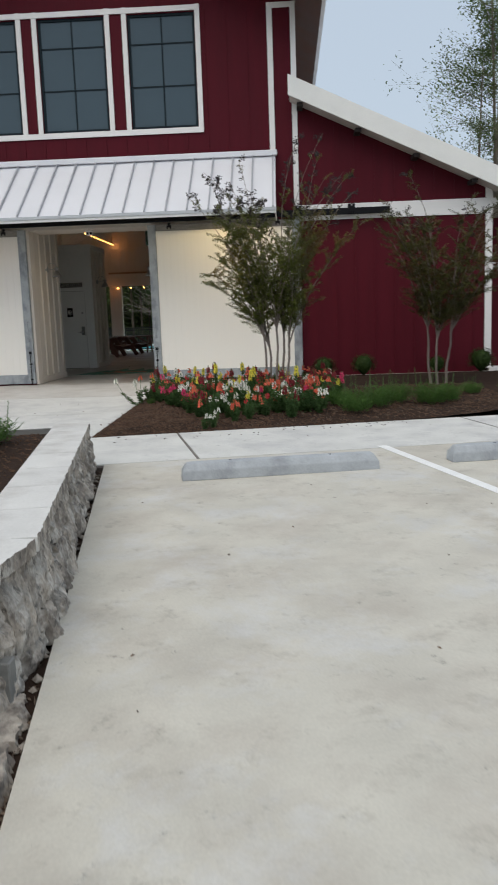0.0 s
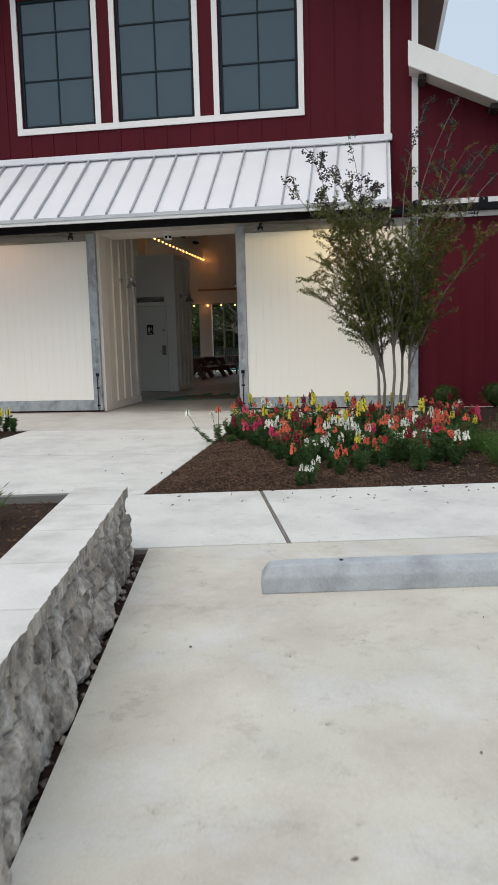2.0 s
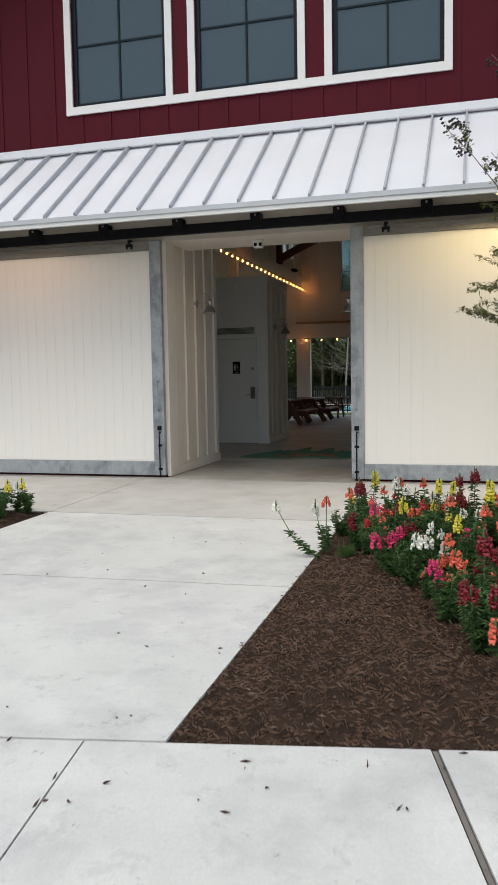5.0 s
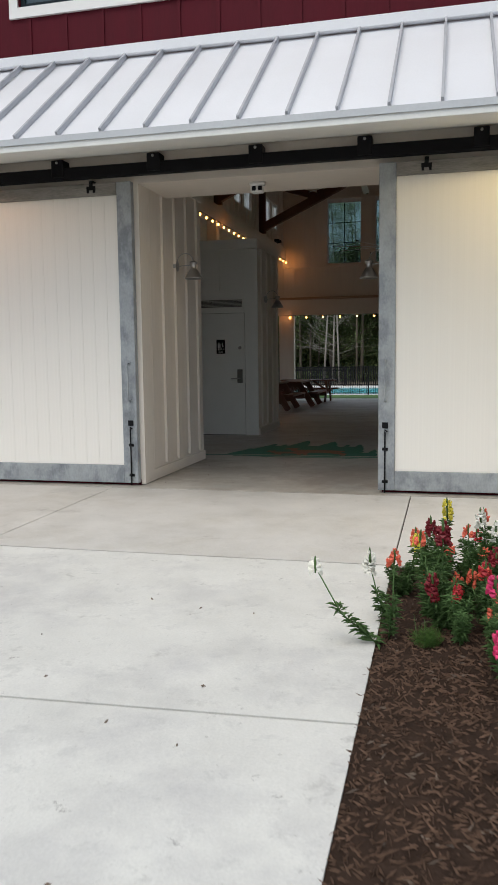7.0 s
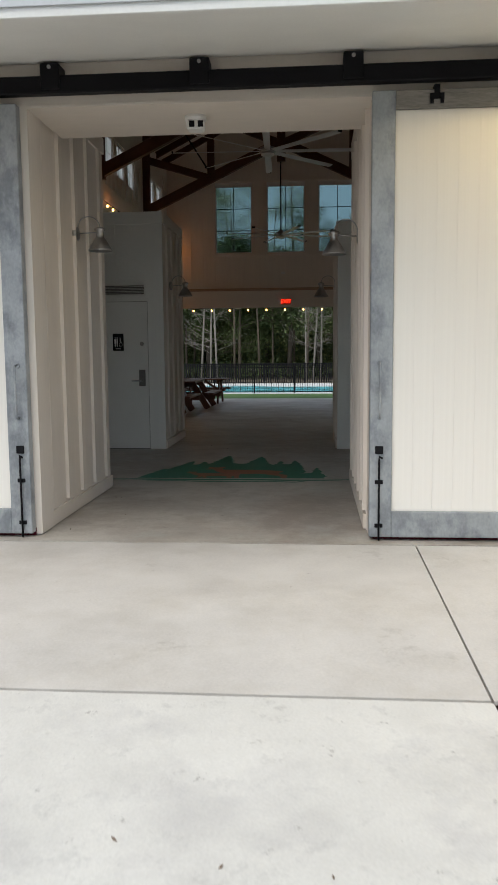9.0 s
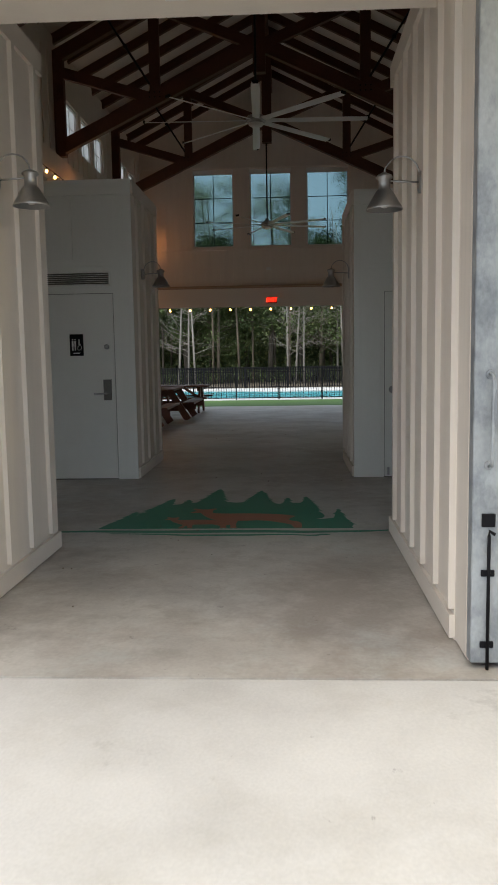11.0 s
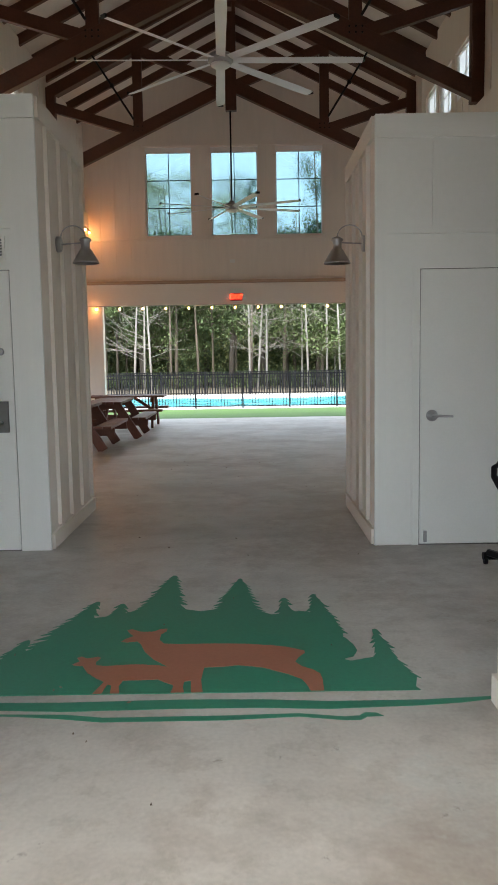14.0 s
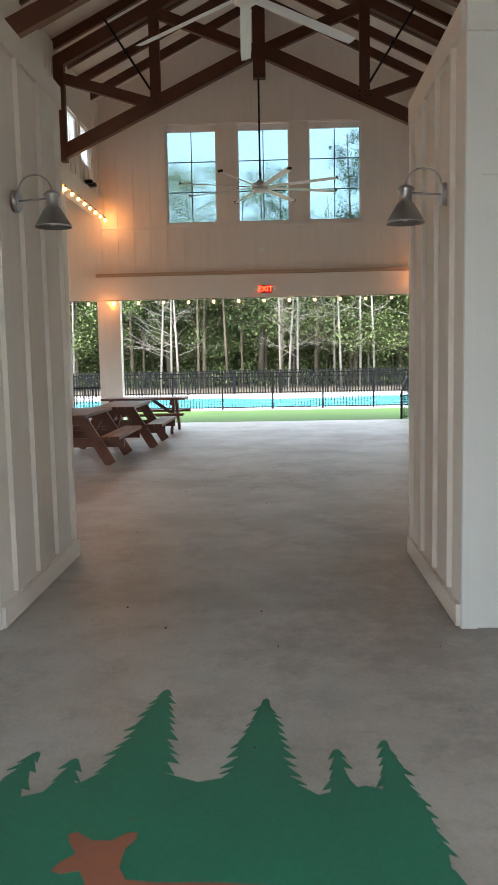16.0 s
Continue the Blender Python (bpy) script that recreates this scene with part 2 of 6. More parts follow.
M["exitface"] = mat("exit_face", (0.35, 0.05, 0.04), 0.5, bump=0)
M["plastic"] = mat("white_plastic", (0.75, 0.75, 0.73), 0.4, var=0.02, bump=0)
M["blue"] = mat("blue_plastic", (0.02, 0.08, 0.5), 0.4, bump=0)
M["vent"] = mat("vent_gray", (0.18, 0.18, 0.17), 0.5, bump=0)
for key, c in (("f_red", (0.47, 0.022, 0.030)), ("f_coral", (0.72, 0.13, 0.07)), ("f_yellow", (0.72, 0.62, 0.06)), ("f_white", (0.75, 0.74, 0.66)), ("f_pink", (0.6, 0.03, 0.13)), ("f_dark", (0.19, 0.006, 0.014))):
    M[key] = mat("petal_" + key[2:], c, 0.6, var=0.15, rand=0.2, bump=0)


for key in ("red", "black", "mullion", "wood1", "wood2", "wood3", "myrtle", "leaf", "leaf2", "mulch", "chip", "box"):
    M[key].node_tree.nodes["Principled BSDF"].inputs["Specular IOR Level"].default_value = 0.12


# ---- builders ----
def add_box(bm, x0, x1, y0, y1, z0, z1, m=None):
    """One box, turned by the pose m if given."""
    vs = [bm.verts.new(v) for v in ((x0, y0, z0), (x1, y0, z0), (x1, y1, z0), (x0, y1, z0), (x0, y0, z1), (x1, y0, z1), (x1, y1, z1), (x0, y1, z1))]
    if m is not None:
        for v in vs:
            v.co = m @ v.co
    for f in ((0, 3, 2, 1), (4, 5, 6, 7), (0, 1, 5, 4), (1, 2, 6, 5), (2, 3, 7, 6), (3, 0, 4, 7)):
        bm.faces.new([vs[i] for i in f])
    return vs


def bar(bm, a, b, w, h, up=(0, 0, 1)):
    """A square timber from a to b, w wide and h high."""
    a, b = Vector(a), Vector(b)
    d = (b - a).normalized()
    side = d.cross(Vector(up)).normalized()
    top = side.cross(d).normalized()
    vs = []
    for p in (a, b):
        for i, j in ((-1, -1), (1, -1), (1, 1), (-1, 1)):
            vs.append(bm.verts.new(p + side * (i * w / 2) + top * (j * h / 2)))
    for f in ((0, 1, 2, 3), (7, 6, 5, 4), (0, 4, 5, 1), (1, 5, 6, 2), (2, 6, 7, 3), (3, 7, 4, 0)):
        bm.faces.new([vs[i] for i in f])


def tube(bm, pts, rads, n=6, caps=True):
    """A round tube through points with a radius at each."""
    rings = []
    pts = [Vector(p) for p in pts]
    for i, p in enumerate(pts):
        d = (pts[min(i + 1, len(pts) - 1)] - pts[max(i - 1, 0)]).normalized()
        s = d.cross(Vector((0.13, 0.21, 0.97)) if abs(d.z) < 0.9 else Vector((0.97, 0.1, 0.05))).normalized()
        t = d.cross(s)
        r = rads[i] if hasattr(rads, "__len__") else rads
        rings.append([bm.verts.new(p + (s * math.cos(a) + t * math.sin(a)) * r) for a in [2 * math.pi * k / n for k in range(n)]])
    for q, r in zip(rings, rings[1:]):
        for k in range(n):
            bm.faces.new((q[k], q[(k + 1) % n], r[(k + 1) % n], r[k])).smooth = True
    if caps:
        bm.faces.new(rings[0][::-1])
        bm.faces.new(rings[-1])


def lathe(bm, prof, n=16, m=None):
    """A turned body from (radius, z) pairs about z."""
    m = m or Matrix()
    rings = [[bm.verts.new(m @ Vector((r * math.cos(2 * math.pi * k / n), r * math.sin(2 * math.pi * k / n), z))) for k in range(n)] for r, z in prof]
    for q, r in zip(rings, rings[1:]):
        for k in range(n):
            bm.faces.new((q[k], q[(k + 1) % n], r[(k + 1) % n], r[k])).smooth = True
    bm.faces.new(rings[0][::-1])
    bm.faces.new(rings[-1])


def prism(bm, poly, z0, z1, zf=None):
    """A flat body over an outline. zf(x, y) is added to both heights."""
    zf = zf or (lambda x, y: 0.0)
    lo = [bm.verts.new((x, y, z0 + zf(x, y))) for x, y in poly]
    hi = [bm.verts.new((x, y, z1 + zf(x, y))) for x, y in poly]
    n = len(poly)
    bm.faces.new(lo[::-1])
    bm.faces.new(hi)
    for k in range(n):
        bm.faces.new((lo[k], lo[(k + 1) % n], hi[(k + 1) % n], hi[k]))


def part(name, bm, material, parent=None, label="", bevel=0.0):
    """Links bm as one mesh object, under parent if given."""
    if bevel:
        bmesh.ops.bevel(bm, geom=bm.edges[:], offset=bevel, segments=1, affect="EDGES")
    bmesh.ops.recalc_face_normals(bm, faces=bm.faces[:])
    me = bpy.data.meshes.new(name)
    bm.to_mesh(me)
    bm.free()
    me.materials.append(material)
    ob = new(name, me)
    if parent is not None:
        ob.parent = parent
    if label:
        ob["label"] = label
    return ob


def boxes(name, rows, material, parent=None, label="", bevel=0.0):
    bm = bmesh.new()
    for r in rows:
        add_box(bm, *r)
    return part(name, bm, material, parent, label, bevel)


def piece(name, me, parent, place, turn=0.0, size=(1, 1, 1)):
    ob = new(name, me)
    ob.parent = parent
    ob.matrix_basis = Matrix.LocRotScale(place, Euler((0, 0, turn)), size)
    return ob


def thing(name, label, category, group="", at=(0, 0, 0), rz=0.0):
    ob = new(name)
    ob.matrix_basis = pose(*at, 0, 0, rz)
    ob.empty_display_size = 0.2
    return tagged(ob, label, category, group)


def structure(ob, label=""):
    return tagged(ob, label, kind="structure")


# ---- levels and the slanted grid of the car park ----
ZF = 0.24
GX = 0.0141


def ground_z(x, y):
    if y < 17.0:
        return GX * y
    if y < 26:
        return ZF
    if y < 38.6:
        return ZF - (y - 26) * 0.0135
    return max(0.07 - (y - 38.6) * 0.032, -0.22)


PA = radians(10.6)
PO = Vector((-1.65, 7.86))


def P(u, v):
    return (PO.x + u * math.cos(PA) - v * math.sin(PA), PO.y + u * math.sin(PA) + v * math.cos(PA))


def inv_p(x, y):
    dx, dy = x - PO.x, y - PO.y
    return dx * math.cos(PA) + dy * math.sin(PA), -dx * math.sin(PA) + dy * math.cos(PA)


def slab(name, polys, material, top=0.0, depth=0.12, label=""):
    bm = bmesh.new()
    for poly in polys:
        prism(bm, poly, top - depth, top, lambda x, y: GX * y if y < 17.001 else ZF)
    return structure(part(name, bm, material), label)


def lean0(u):
    """How far a sidewalk joint leans at its near end."""
    return -0.02 if -1 < u < 0 else 0.055


def gap(u):
    """Half the width of a sidewalk joint; one is only a tooled line."""
    return 0.004 if -1 < u < 0 else 0.016


# ---- ground ----
def build_ground():
    bm = bmesh.new()
    xs = [-400, -60, -30, -12, -8, -4, 0, 4, 8, 14, 30, 60, 400]
    ys = [-400, -60, -20, 0, 6, 12, 17, 26, 32, 38.6, 43, 48, 60, 70, 90, 400]
    grid = [[bm.verts.new((x, y, max(ground_z(x, y), -0.6 if y < 0 else -9) - 0.14)) for x in xs] for y in ys]
    for j in range(len(ys) - 1):
        for i in range(len(xs) - 1):
            bm.faces.new((grid[j][i], grid[j][i + 1], grid[j + 1][i + 1], grid[j + 1][i]))
    structure(part("ground", bm, M["earth"]), "bare brown earth reaching the horizon")
    slab("parking_slab", [[P(-0.22, -14), P(22, -14), P(22, -0.008), P(0, -0.008)]], M["parking"], label="pale beige broom-finished concrete parking slab")
    us = [-9.0, -0.60, 0.9, 4.6, 8.3, 12.0, 20.0]
    slab("sidewalk", [[P(a + gap(a) + lean0(a), 0.008), P(b - gap(b) + lean0(b), 0.008), P(b - gap(b) - lean0(b) * 1.3, 1.795), P(a + gap(a) - lean0(a) * 1.3, 1.795)] for a, b in zip(us, us[1:])], M["walk"], label="off-white concrete sidewalk panels with dark joints")
    l0, l1 = P(-3.8, 1.812), P(-0.24, 1.812)
    slab("walkway", [[l0, l1, (-2.24, 11.895), (-5.45, 11.745)], [(-5.45, 11.762), (-2.24, 11.912), (-2.27, 14.234), (-5.45, 14.234)]], M["walk"], label="off-white concrete walkway to the doors")
    slab("apron", [[(-14, 14.258), (-5.46, 14.258), (-5.46, 16.80), (-14, 16.80)], [(-5.45, 14.258), (-2.275, 14.258), (-2.275, 16.80), (-5.45, 16.80)], [(-2.263, 14.25), (0.55, 14.25), (0.55, 16.80), (-2.263, 16.80)]], M["apron"], label="beige concrete apron before the sliding doors")
    bm = bmesh.new()
    prism(bm, [(-14, 9), (0.6, 9), (0.6, 17), (-14, 17)], -0.11, -0.02, lambda x, y: GX * y)
    prism(bm, [P(-9, -0.1), P(20, -0.1), P(20, 1.9), P(-9, 1.9)], -0.115, -0.014, lambda x, y: GX * y)
    structure(part("joint_bed", bm, M["joint"]), "dark filler showing in the slab joints")
    bm = bmesh.new()
    for u in us[2:-1]:
        prism(bm, [P(u - 0.009 + lean0(u), 0.01), P(u + 0.009 + lean0(u), 0.01), P(u + 0.009 - lean0(u) * 1.3, 1.79), P(u - 0.009 - lean0(u) * 1.3, 1.79)], -0.05, -0.004, lambda x, y: GX * y)
    structure(part("joint_board", bm, M["jointboard"]), "weathered gray wooden strips in the wide slab joints")
    bm = bmesh.new()
    prism(bm, [(1.165, 8.49), (2.88, 3.0), (2.985, 3.0), (1.265, 8.51)], 0.001, 0.005, lambda x, y: GX * y)
    structure(part("parking_line", bm, M["line"]), "white painted line between parking stalls")


build_ground()


def mound(name, poly, rise, label, seed, step=0.12, base=None):
    """A mulched bed: a fine sheet inside an outline, a little crowned, and its skirt."""
    base = base or (lambda x, y: GX * min(y, 17))
    rnd = random.Random(seed)
    n = len(poly)

    def inside(x, y):
        r, j = False, n - 1
        for i in range(n):
            (xi, yi), (xj, yj) = poly[i], poly[j]
            if (yi > y) != (yj > y) and x < (xj - xi) * (y - yi) / (yj - yi) + xi:
                r = not r
            j = i
        return r

    def edge(x, y):
        best = 9.0
        for i in range(n):
            a, b = Vector(poly[i - 1]), Vector(poly[i])
            d = b - a
            t = max(0, min(1, (Vector((x, y)) - a).dot(d) / d.length_squared))
            best = min(best, (Vector((x, y)) - a - d * t).length)
        return best

    def height(x, y):
        return base(x, y) - 0.012 + rise * min(edge(x, y) / 0.5, 1) + 0.012 * noise.noise(Vector((x * 5, y * 5, 1)))

    bm = bmesh.new()
    hi = [bm.verts.new((x, y, base(x, y) - 0.012)) for x, y in poly]
    f = bm.faces.new(hi)
    x0, x1 = min(p[0] for p in poly), max(p[0] for p in poly)
    y0, y1 = min(p[1] for p in poly), max(p[1] for p in poly)
    for c in np.arange(x0 + step, x1, step):
        bmesh.ops.bisect_plane(bm, geom=bm.verts[:] + bm.edges[:] + bm.faces[:], plane_co=(c, 0, 0), plane_no=(1, 0, 0))
    for c in np.arange(y0 + step, y1, step):
        bmesh.ops.bisect_plane(bm, geom=bm.verts[:] + bm.edges[:] + bm.faces[:], plane_co=(0, c, 0), plane_no=(0, 1, 0))
    for v in bm.verts:
        v.co.z = height(v.co.x, v.co.y)
    for f in bm.faces:
        f.smooth = True
    ob = structure(part(name, bm, M["mulch"]), label)
    return inside, height


def chips(name, inside, height, box, count, seed, material, label, size=(0.02, 0.06), near=None):
    rnd = random.Random(seed)
    vs, fs = [], []
    x0, x1, y0, y1 = box
    k = tries = 0
    while k < count and tries < count * 20:
        tries += 1
        x, y = rnd.uniform(x0, x1), rnd.uniform(y0, y1)
        if not inside(x, y) or (near and rnd.random() > near(x, y)):
            continue
        k += 1
        l, w, a = rnd.uniform(*size), rnd.uniform(0.004, 0.011), rnd.uniform(0, math.pi)
        z = height(x, y) + 0.004
        dx, dy, tilt = math.cos(a) * l / 2, math.sin(a) * l / 2, rnd.uniform(-0.6, 0.6) * l / 2
        px, py = -math.sin(a) * w / 2, math.cos(a) * w / 2
        b = len(vs)
        vs += [(x - dx, y - dy, z - tilt), (x + px, y + py, z - 0.003), (x + dx, y + dy, z + tilt), (x - px, y - py, z - 0.003), (x, y, z + 0.007)]
        fs += [(b, b + 1, b + 4), (b + 1, b + 2, b + 4), (b + 2, b + 3, b + 4), (b + 3, b, b + 4), (b, b + 3, b + 2, b + 1)]
    me = bpy.data.meshes.new(name)
    me.from_pydata(vs, [], fs)
    me.materials.append(material)
    return tagged(new(name, me), label, kind="stuff")


bed_front = [P(-0.24, 1.81), P(1.0, 1.81), P(2.6, 1.85), P(4.2, 1.95), P(5.4, 2.35), P(7.5, 2.6), (8.5, 13.2)]
bed_right = bed_front + [(8.5, 16.95), (0.56, 16.95), (0.56, 14.24), (-2.262, 14.24), (-2.25, 12.0)]
in_right, h_right = mound("flower_bed_mulch", bed_right, 0.06, "dark brown shredded mulch bed beside the walkway", 3)
chips("mulch_chips", in_right, h_right, (-2.3, 3.5, 9.5, 14.3), 22000, 4, M["chip"], "shredded brown bark chips", size=(0.015, 0.065), near=lambda x, y: 1.0 if x < 0 and y < 13 else 0.35)
chips("pale_chips", in_right, h_right, (-2.3, 3.5, 9.5, 14.3), 1500, 5, M["litter"], "pale dry leaf bits on the mulch", size=(0.015, 0.06))
bed_left = [(-9.5, 13.0), (-5.47, 13.0), (-5.46, 14.24), (-9.5, 14.24)]
in_left, h_left = mound("left_bed_mulch", bed_left, 0.06, "dark brown mulch bed with snapdragons", 6)
chips("mulch_chips_left", in_left, h_left, (-7.5, -5.4, 13.0, 14.25), 1200, 7, M["chip"], "shredded brown bark chips")

# ---- the barn: shell ----
CX = -3.95
FY, RY = 17.05, 38.3
UNIT = boxes("unit_box", [(-0.5, 0.5, -0.5, 0.5, 0, 1)], M["red"]).data
bpy.data.objects.remove(bpy.data.objects["unit_box"])
UNITS = {}


def unit(key):
    if key not in UNITS:
        me = UNIT.copy()
        me.materials.clear()
        me.materials.append(M[key])
        UNITS[key] = me
    return UNITS[key]


def strip(name, key, parent, x0, x1, y0, y1, z0, z1):
    """A plain board between two corners, sharing one mesh with its like."""
    return piece(name, unit(key), parent, ((x0 + x1) / 2, (y0 + y1) / 2, z0), 0, (x1 - x0, y1 - y0, z1 - z0))


def holed(name, axis, a0, a1, z0, z1, p0, p1, holes, material, label=""):
    """A wall along x or y, from a0 to a1, p0 to p1 thick, with holes (a0, a1, z0, z1) through it."""
    bm = bmesh.new()
    cuts = sorted({a0, a1, *[h[0] for h in holes], *[h[1] for h in holes]})
    for a, b in zip(cuts, cuts[1:]):
        col = sorted([h for h in holes if h[0] <= a + 1e-6 and h[1] >= b - 1e-6], key=lambda h: h[2])
        z = z0
        for h in col + [(0, 0, z1, z1)]:
            if h[2] > z + 1e-4:
                if axis == "x":
                    add_box(bm, a, b, p0, p1, z, h[2])
                else:
                    add_box(bm, p0, p1, a, b, z, h[2])
            z = h[3]
    return structure(part(name, bm, material), label)


def roof_z(dx):
    return 9.98 - 0.5 * abs(dx)


def lean_z(x):
    d = abs(x - CX) - 4.42
    return 5.78 - 0.464 * d


PANES = [(-6.48, -5.107), (-4.66, -3.29), (-2.82, -1.46)]
FPANES = [(-6.34, -5.10), (-4.60, -3.33), (-2.87, -1.60)]
DOOR_X0, DOOR_X1, DOOR_Z = -5.18, -2.59, 3.5
wall_front = holed("wall_front", "x", -8.46, 0.56, ZF - 0.05, 7.7, FY, FY + 0.18, [(a, b, 5.42, 7.62) for a, b in PANES] + [(DOOR_X0, DOOR_X1, 0, DOOR_Z)], M["red"], "dark barn-red board and batten front wall")
bm = bmesh.new()
vs = [(-8.46, 7.7), (0.56, 7.7), (CX + 0.1, 9.9), (CX - 0.1, 9.9)]
lo = [bm.verts.new((x, FY, z)) for x, z in vs]
hi = [bm.verts.new((x, FY + 0.18, z)) for x, z in vs]
bm.faces.new(lo), bm.faces.new(hi)
for k in range(4):
    bm.faces.new((lo[k], lo[(k + 1) % 4], hi[(k + 1) % 4], hi[k]))
structure(part("gable_front", bm, M["red"]))
holed("wall_front_lining", "x", -8.3, 0.3, ZF - 0.05, 9.6, FY + 0.185, FY + 0.24, [(a, b, 5.42, 7.62) for a, b in PANES] + [(DOOR_X0, DOOR_X1, 0, DOOR_Z)], M["inner"])
wall_rear = holed("wall_rear", "x", -12.4, 4.5, 3.17, 4.2, RY, RY + 0.25, [], M["inner"], "beige-white board and batten end wall over the open side")
holed("wall_rear_upper", "x", -8.15, 0.25, 4.2, 8.0, RY, RY + 0.25, [(a, b, 5.0, 7.32) for a, b in FPANES], M["inner"], "beige-white board and batten end wall with three windows")
bm = bmesh.new()
for y in (RY, RY + 0.25):
    bm.faces.new([bm.verts.new((x, y, z)) for x, z in ((-8.15, 8.0), (0.25, 8.0), (CX, 10.0))])
bmesh.ops.bridge_loops(bm, edges=bm.edges[:])
structure(part("gable_rear", bm, M["inner"]))
for s in (-1, 1):
    bm = bmesh.new()
    x0, x1 = CX + s * 4.2, CX + s * 8.45
    pts = [(x0, 4.2), (x1, 4.2 if lean_z(x1) < 4.2 else lean_z(x1)), (x0, lean_z(x0))]
    for y in (RY, RY + 0.25):
        bm.faces.new([bm.verts.new((x, y, z)) for x, z in pts])
    bmesh.ops.bridge_loops(bm, edges=bm.edges[:])
    structure(part("wall_rear_aisle", bm, M["inner"]))

# columns of the open end, with the posts under the beams
def column(x0, x1, y0, y1, z1):
    c = thing("column", "beige-white boxed timber column on the concrete floor", "column", "columns of the nave")
    zb = ground_z(0, y0)
    boxes("shaft", [(x0 + 0.02, x1 - 0.02, y0 + 0.02, y1 - 0.02, zb, z1)], M["inner"], c)
    boxes("base", [(x0, x1, y0, y1, zb - 0.01, zb + 0.16)], M["inner"], c, bevel=0.006)
    return c


for x0 in (-8.18, -0.32):
    column(x0, x0 + 0.6, RY - 0.02, RY + 0.28, 3.17)
TR = [19.2, 24.3, 29.4, 34.5]
for y in TR[1:]:
    for x0 in (-8.17, -0.03):
        column(x0, x0 + 0.3, y - 0.15, y + 0.15, 5.2)

CLER = []
for a in (19.2, 24.3, 29.4, 34.5):
    n = 3 if a < 34 else 2
    for k in range(n):
        CLER.append((a + 0.8 + 1.17 * k, a + 1.73 + 1.17 * k, 6.12, 6.97))
for s, nm in ((-1, "west"), (1, "east")):
    p = sorted((CX + s * 4.02, CX + s * 4.2))
    holed("wall_clerestory_" + nm, "y", FY + 0.25, RY, 5.2, 7.9, p[0], p[1], CLER, M["inner"], "beige-white boarded clerestory wall over a beam")
    p = sorted((CX + s * 3.94, CX + s * 4.02))
    boxes_ = boxes("beam", [(p[0], p[1], FY + 0.25, RY, 5.2, 5.62)], M["inner"])
    structure(boxes_, "white boxed beam")
    p = sorted((CX + s * 8.3, CX + s * 8.45))
    # the side openings are added out of view, sized to let daylight inside
    holed("wall_aisle_" + nm, "y", FY, RY + 0.25, -0.2, 4.15, p[0], p[1], [(19.6, 26.4, 0, 3.7), (30.5, 36, -1, 2.3)], M["inner"])
for (a, b, c, d) in CLER:
    for s in (-1, 1):
        w = thing("clerestory_window", "small white-framed clerestory window with frosted panes and a cross bar", "window", "clerestory windows")
        x = CX + s * 4.1
        boxes("window_frame", [(x - 0.04, x + 0.04, a, a + 0.05, c, d), (x - 0.04, x + 0.04, b - 0.05, b, c, d), (x - 0.04, x + 0.04, a + 0.05, b - 0.05, c, c + 0.05), (x - 0.04, x + 0.04, a + 0.05, b - 0.05, d - 0.05, d), (x - 0.015, x + 0.015, (a + b) / 2 - 0.012, (a + b) / 2 + 0.012, c + 0.05, d - 0.05), (x - 0.013, x + 0.013, a + 0.05, b - 0.05, (c + d) / 2 - 0.012, (c + d) / 2 + 0.012)], M["white"], w)
        boxes("pane", [(x - 0.004, x + 0.004, a + 0.05, b - 0.05, c + 0.05, d - 0.05)], M["frosted"], w)

# floor of the barn
bm = bmesh.new()
ys = [17.0, 20, 23, 26, 29, 32, 35, 38.6]
for a, b in zip(ys, ys[1:]):
    for x0, x1 in ((-12.5, 4.6),):
        v = [bm.verts.new(c) for c in ((x0, a, ground_z(0, a)), (x1, a, ground_z(0, a)), (x1, b, ground_z(0, b - 1e-4)), (x0, b, ground_z(0, b - 1e-4)))]
        bm.faces.new(v)
bmesh.ops.remove_doubles(bm, verts=bm.verts[:], dist=0.001)
r = bmesh.ops.extrude_face_region(bm, geom=bm.faces[:])
for v in r["geom"]:
    if isinstance(v, bmesh.types.BMVert):
        v.co.z -= 0.13
structure(part("floor", bm, M["floor"]), "worn brown-gray sealed concrete floor")
structure(boxes("floor_sill", [(-14, 0.55, 16.812, 17.0, ZF - 0.12, ZF)], M["floor"]), "edge of the sealed concrete floor at the doors")

# roofs
def roof_slab(name, x0, z0, x1, z1, y0, y1, t, material, label=""):
    bm = bmesh.new()
    a = [bm.verts.new(c) for c in ((x0, y0, z0), (x1, y0, z1), (x1, y1, z1), (x0, y1, z0), (x0, y0, z0 + t), (x1, y0, z1 + t), (x1, y1, z1 + t), (x0, y1, z0 + t))]
    for f in ((0, 3, 2, 1), (4, 5, 6, 7), (0, 1, 5, 4), (1, 2, 6, 5), (2, 3, 7, 6), (3, 0, 4, 7)):
        bm.faces.new([a[i] for i in f])
    return structure(part(name, bm, material), label)


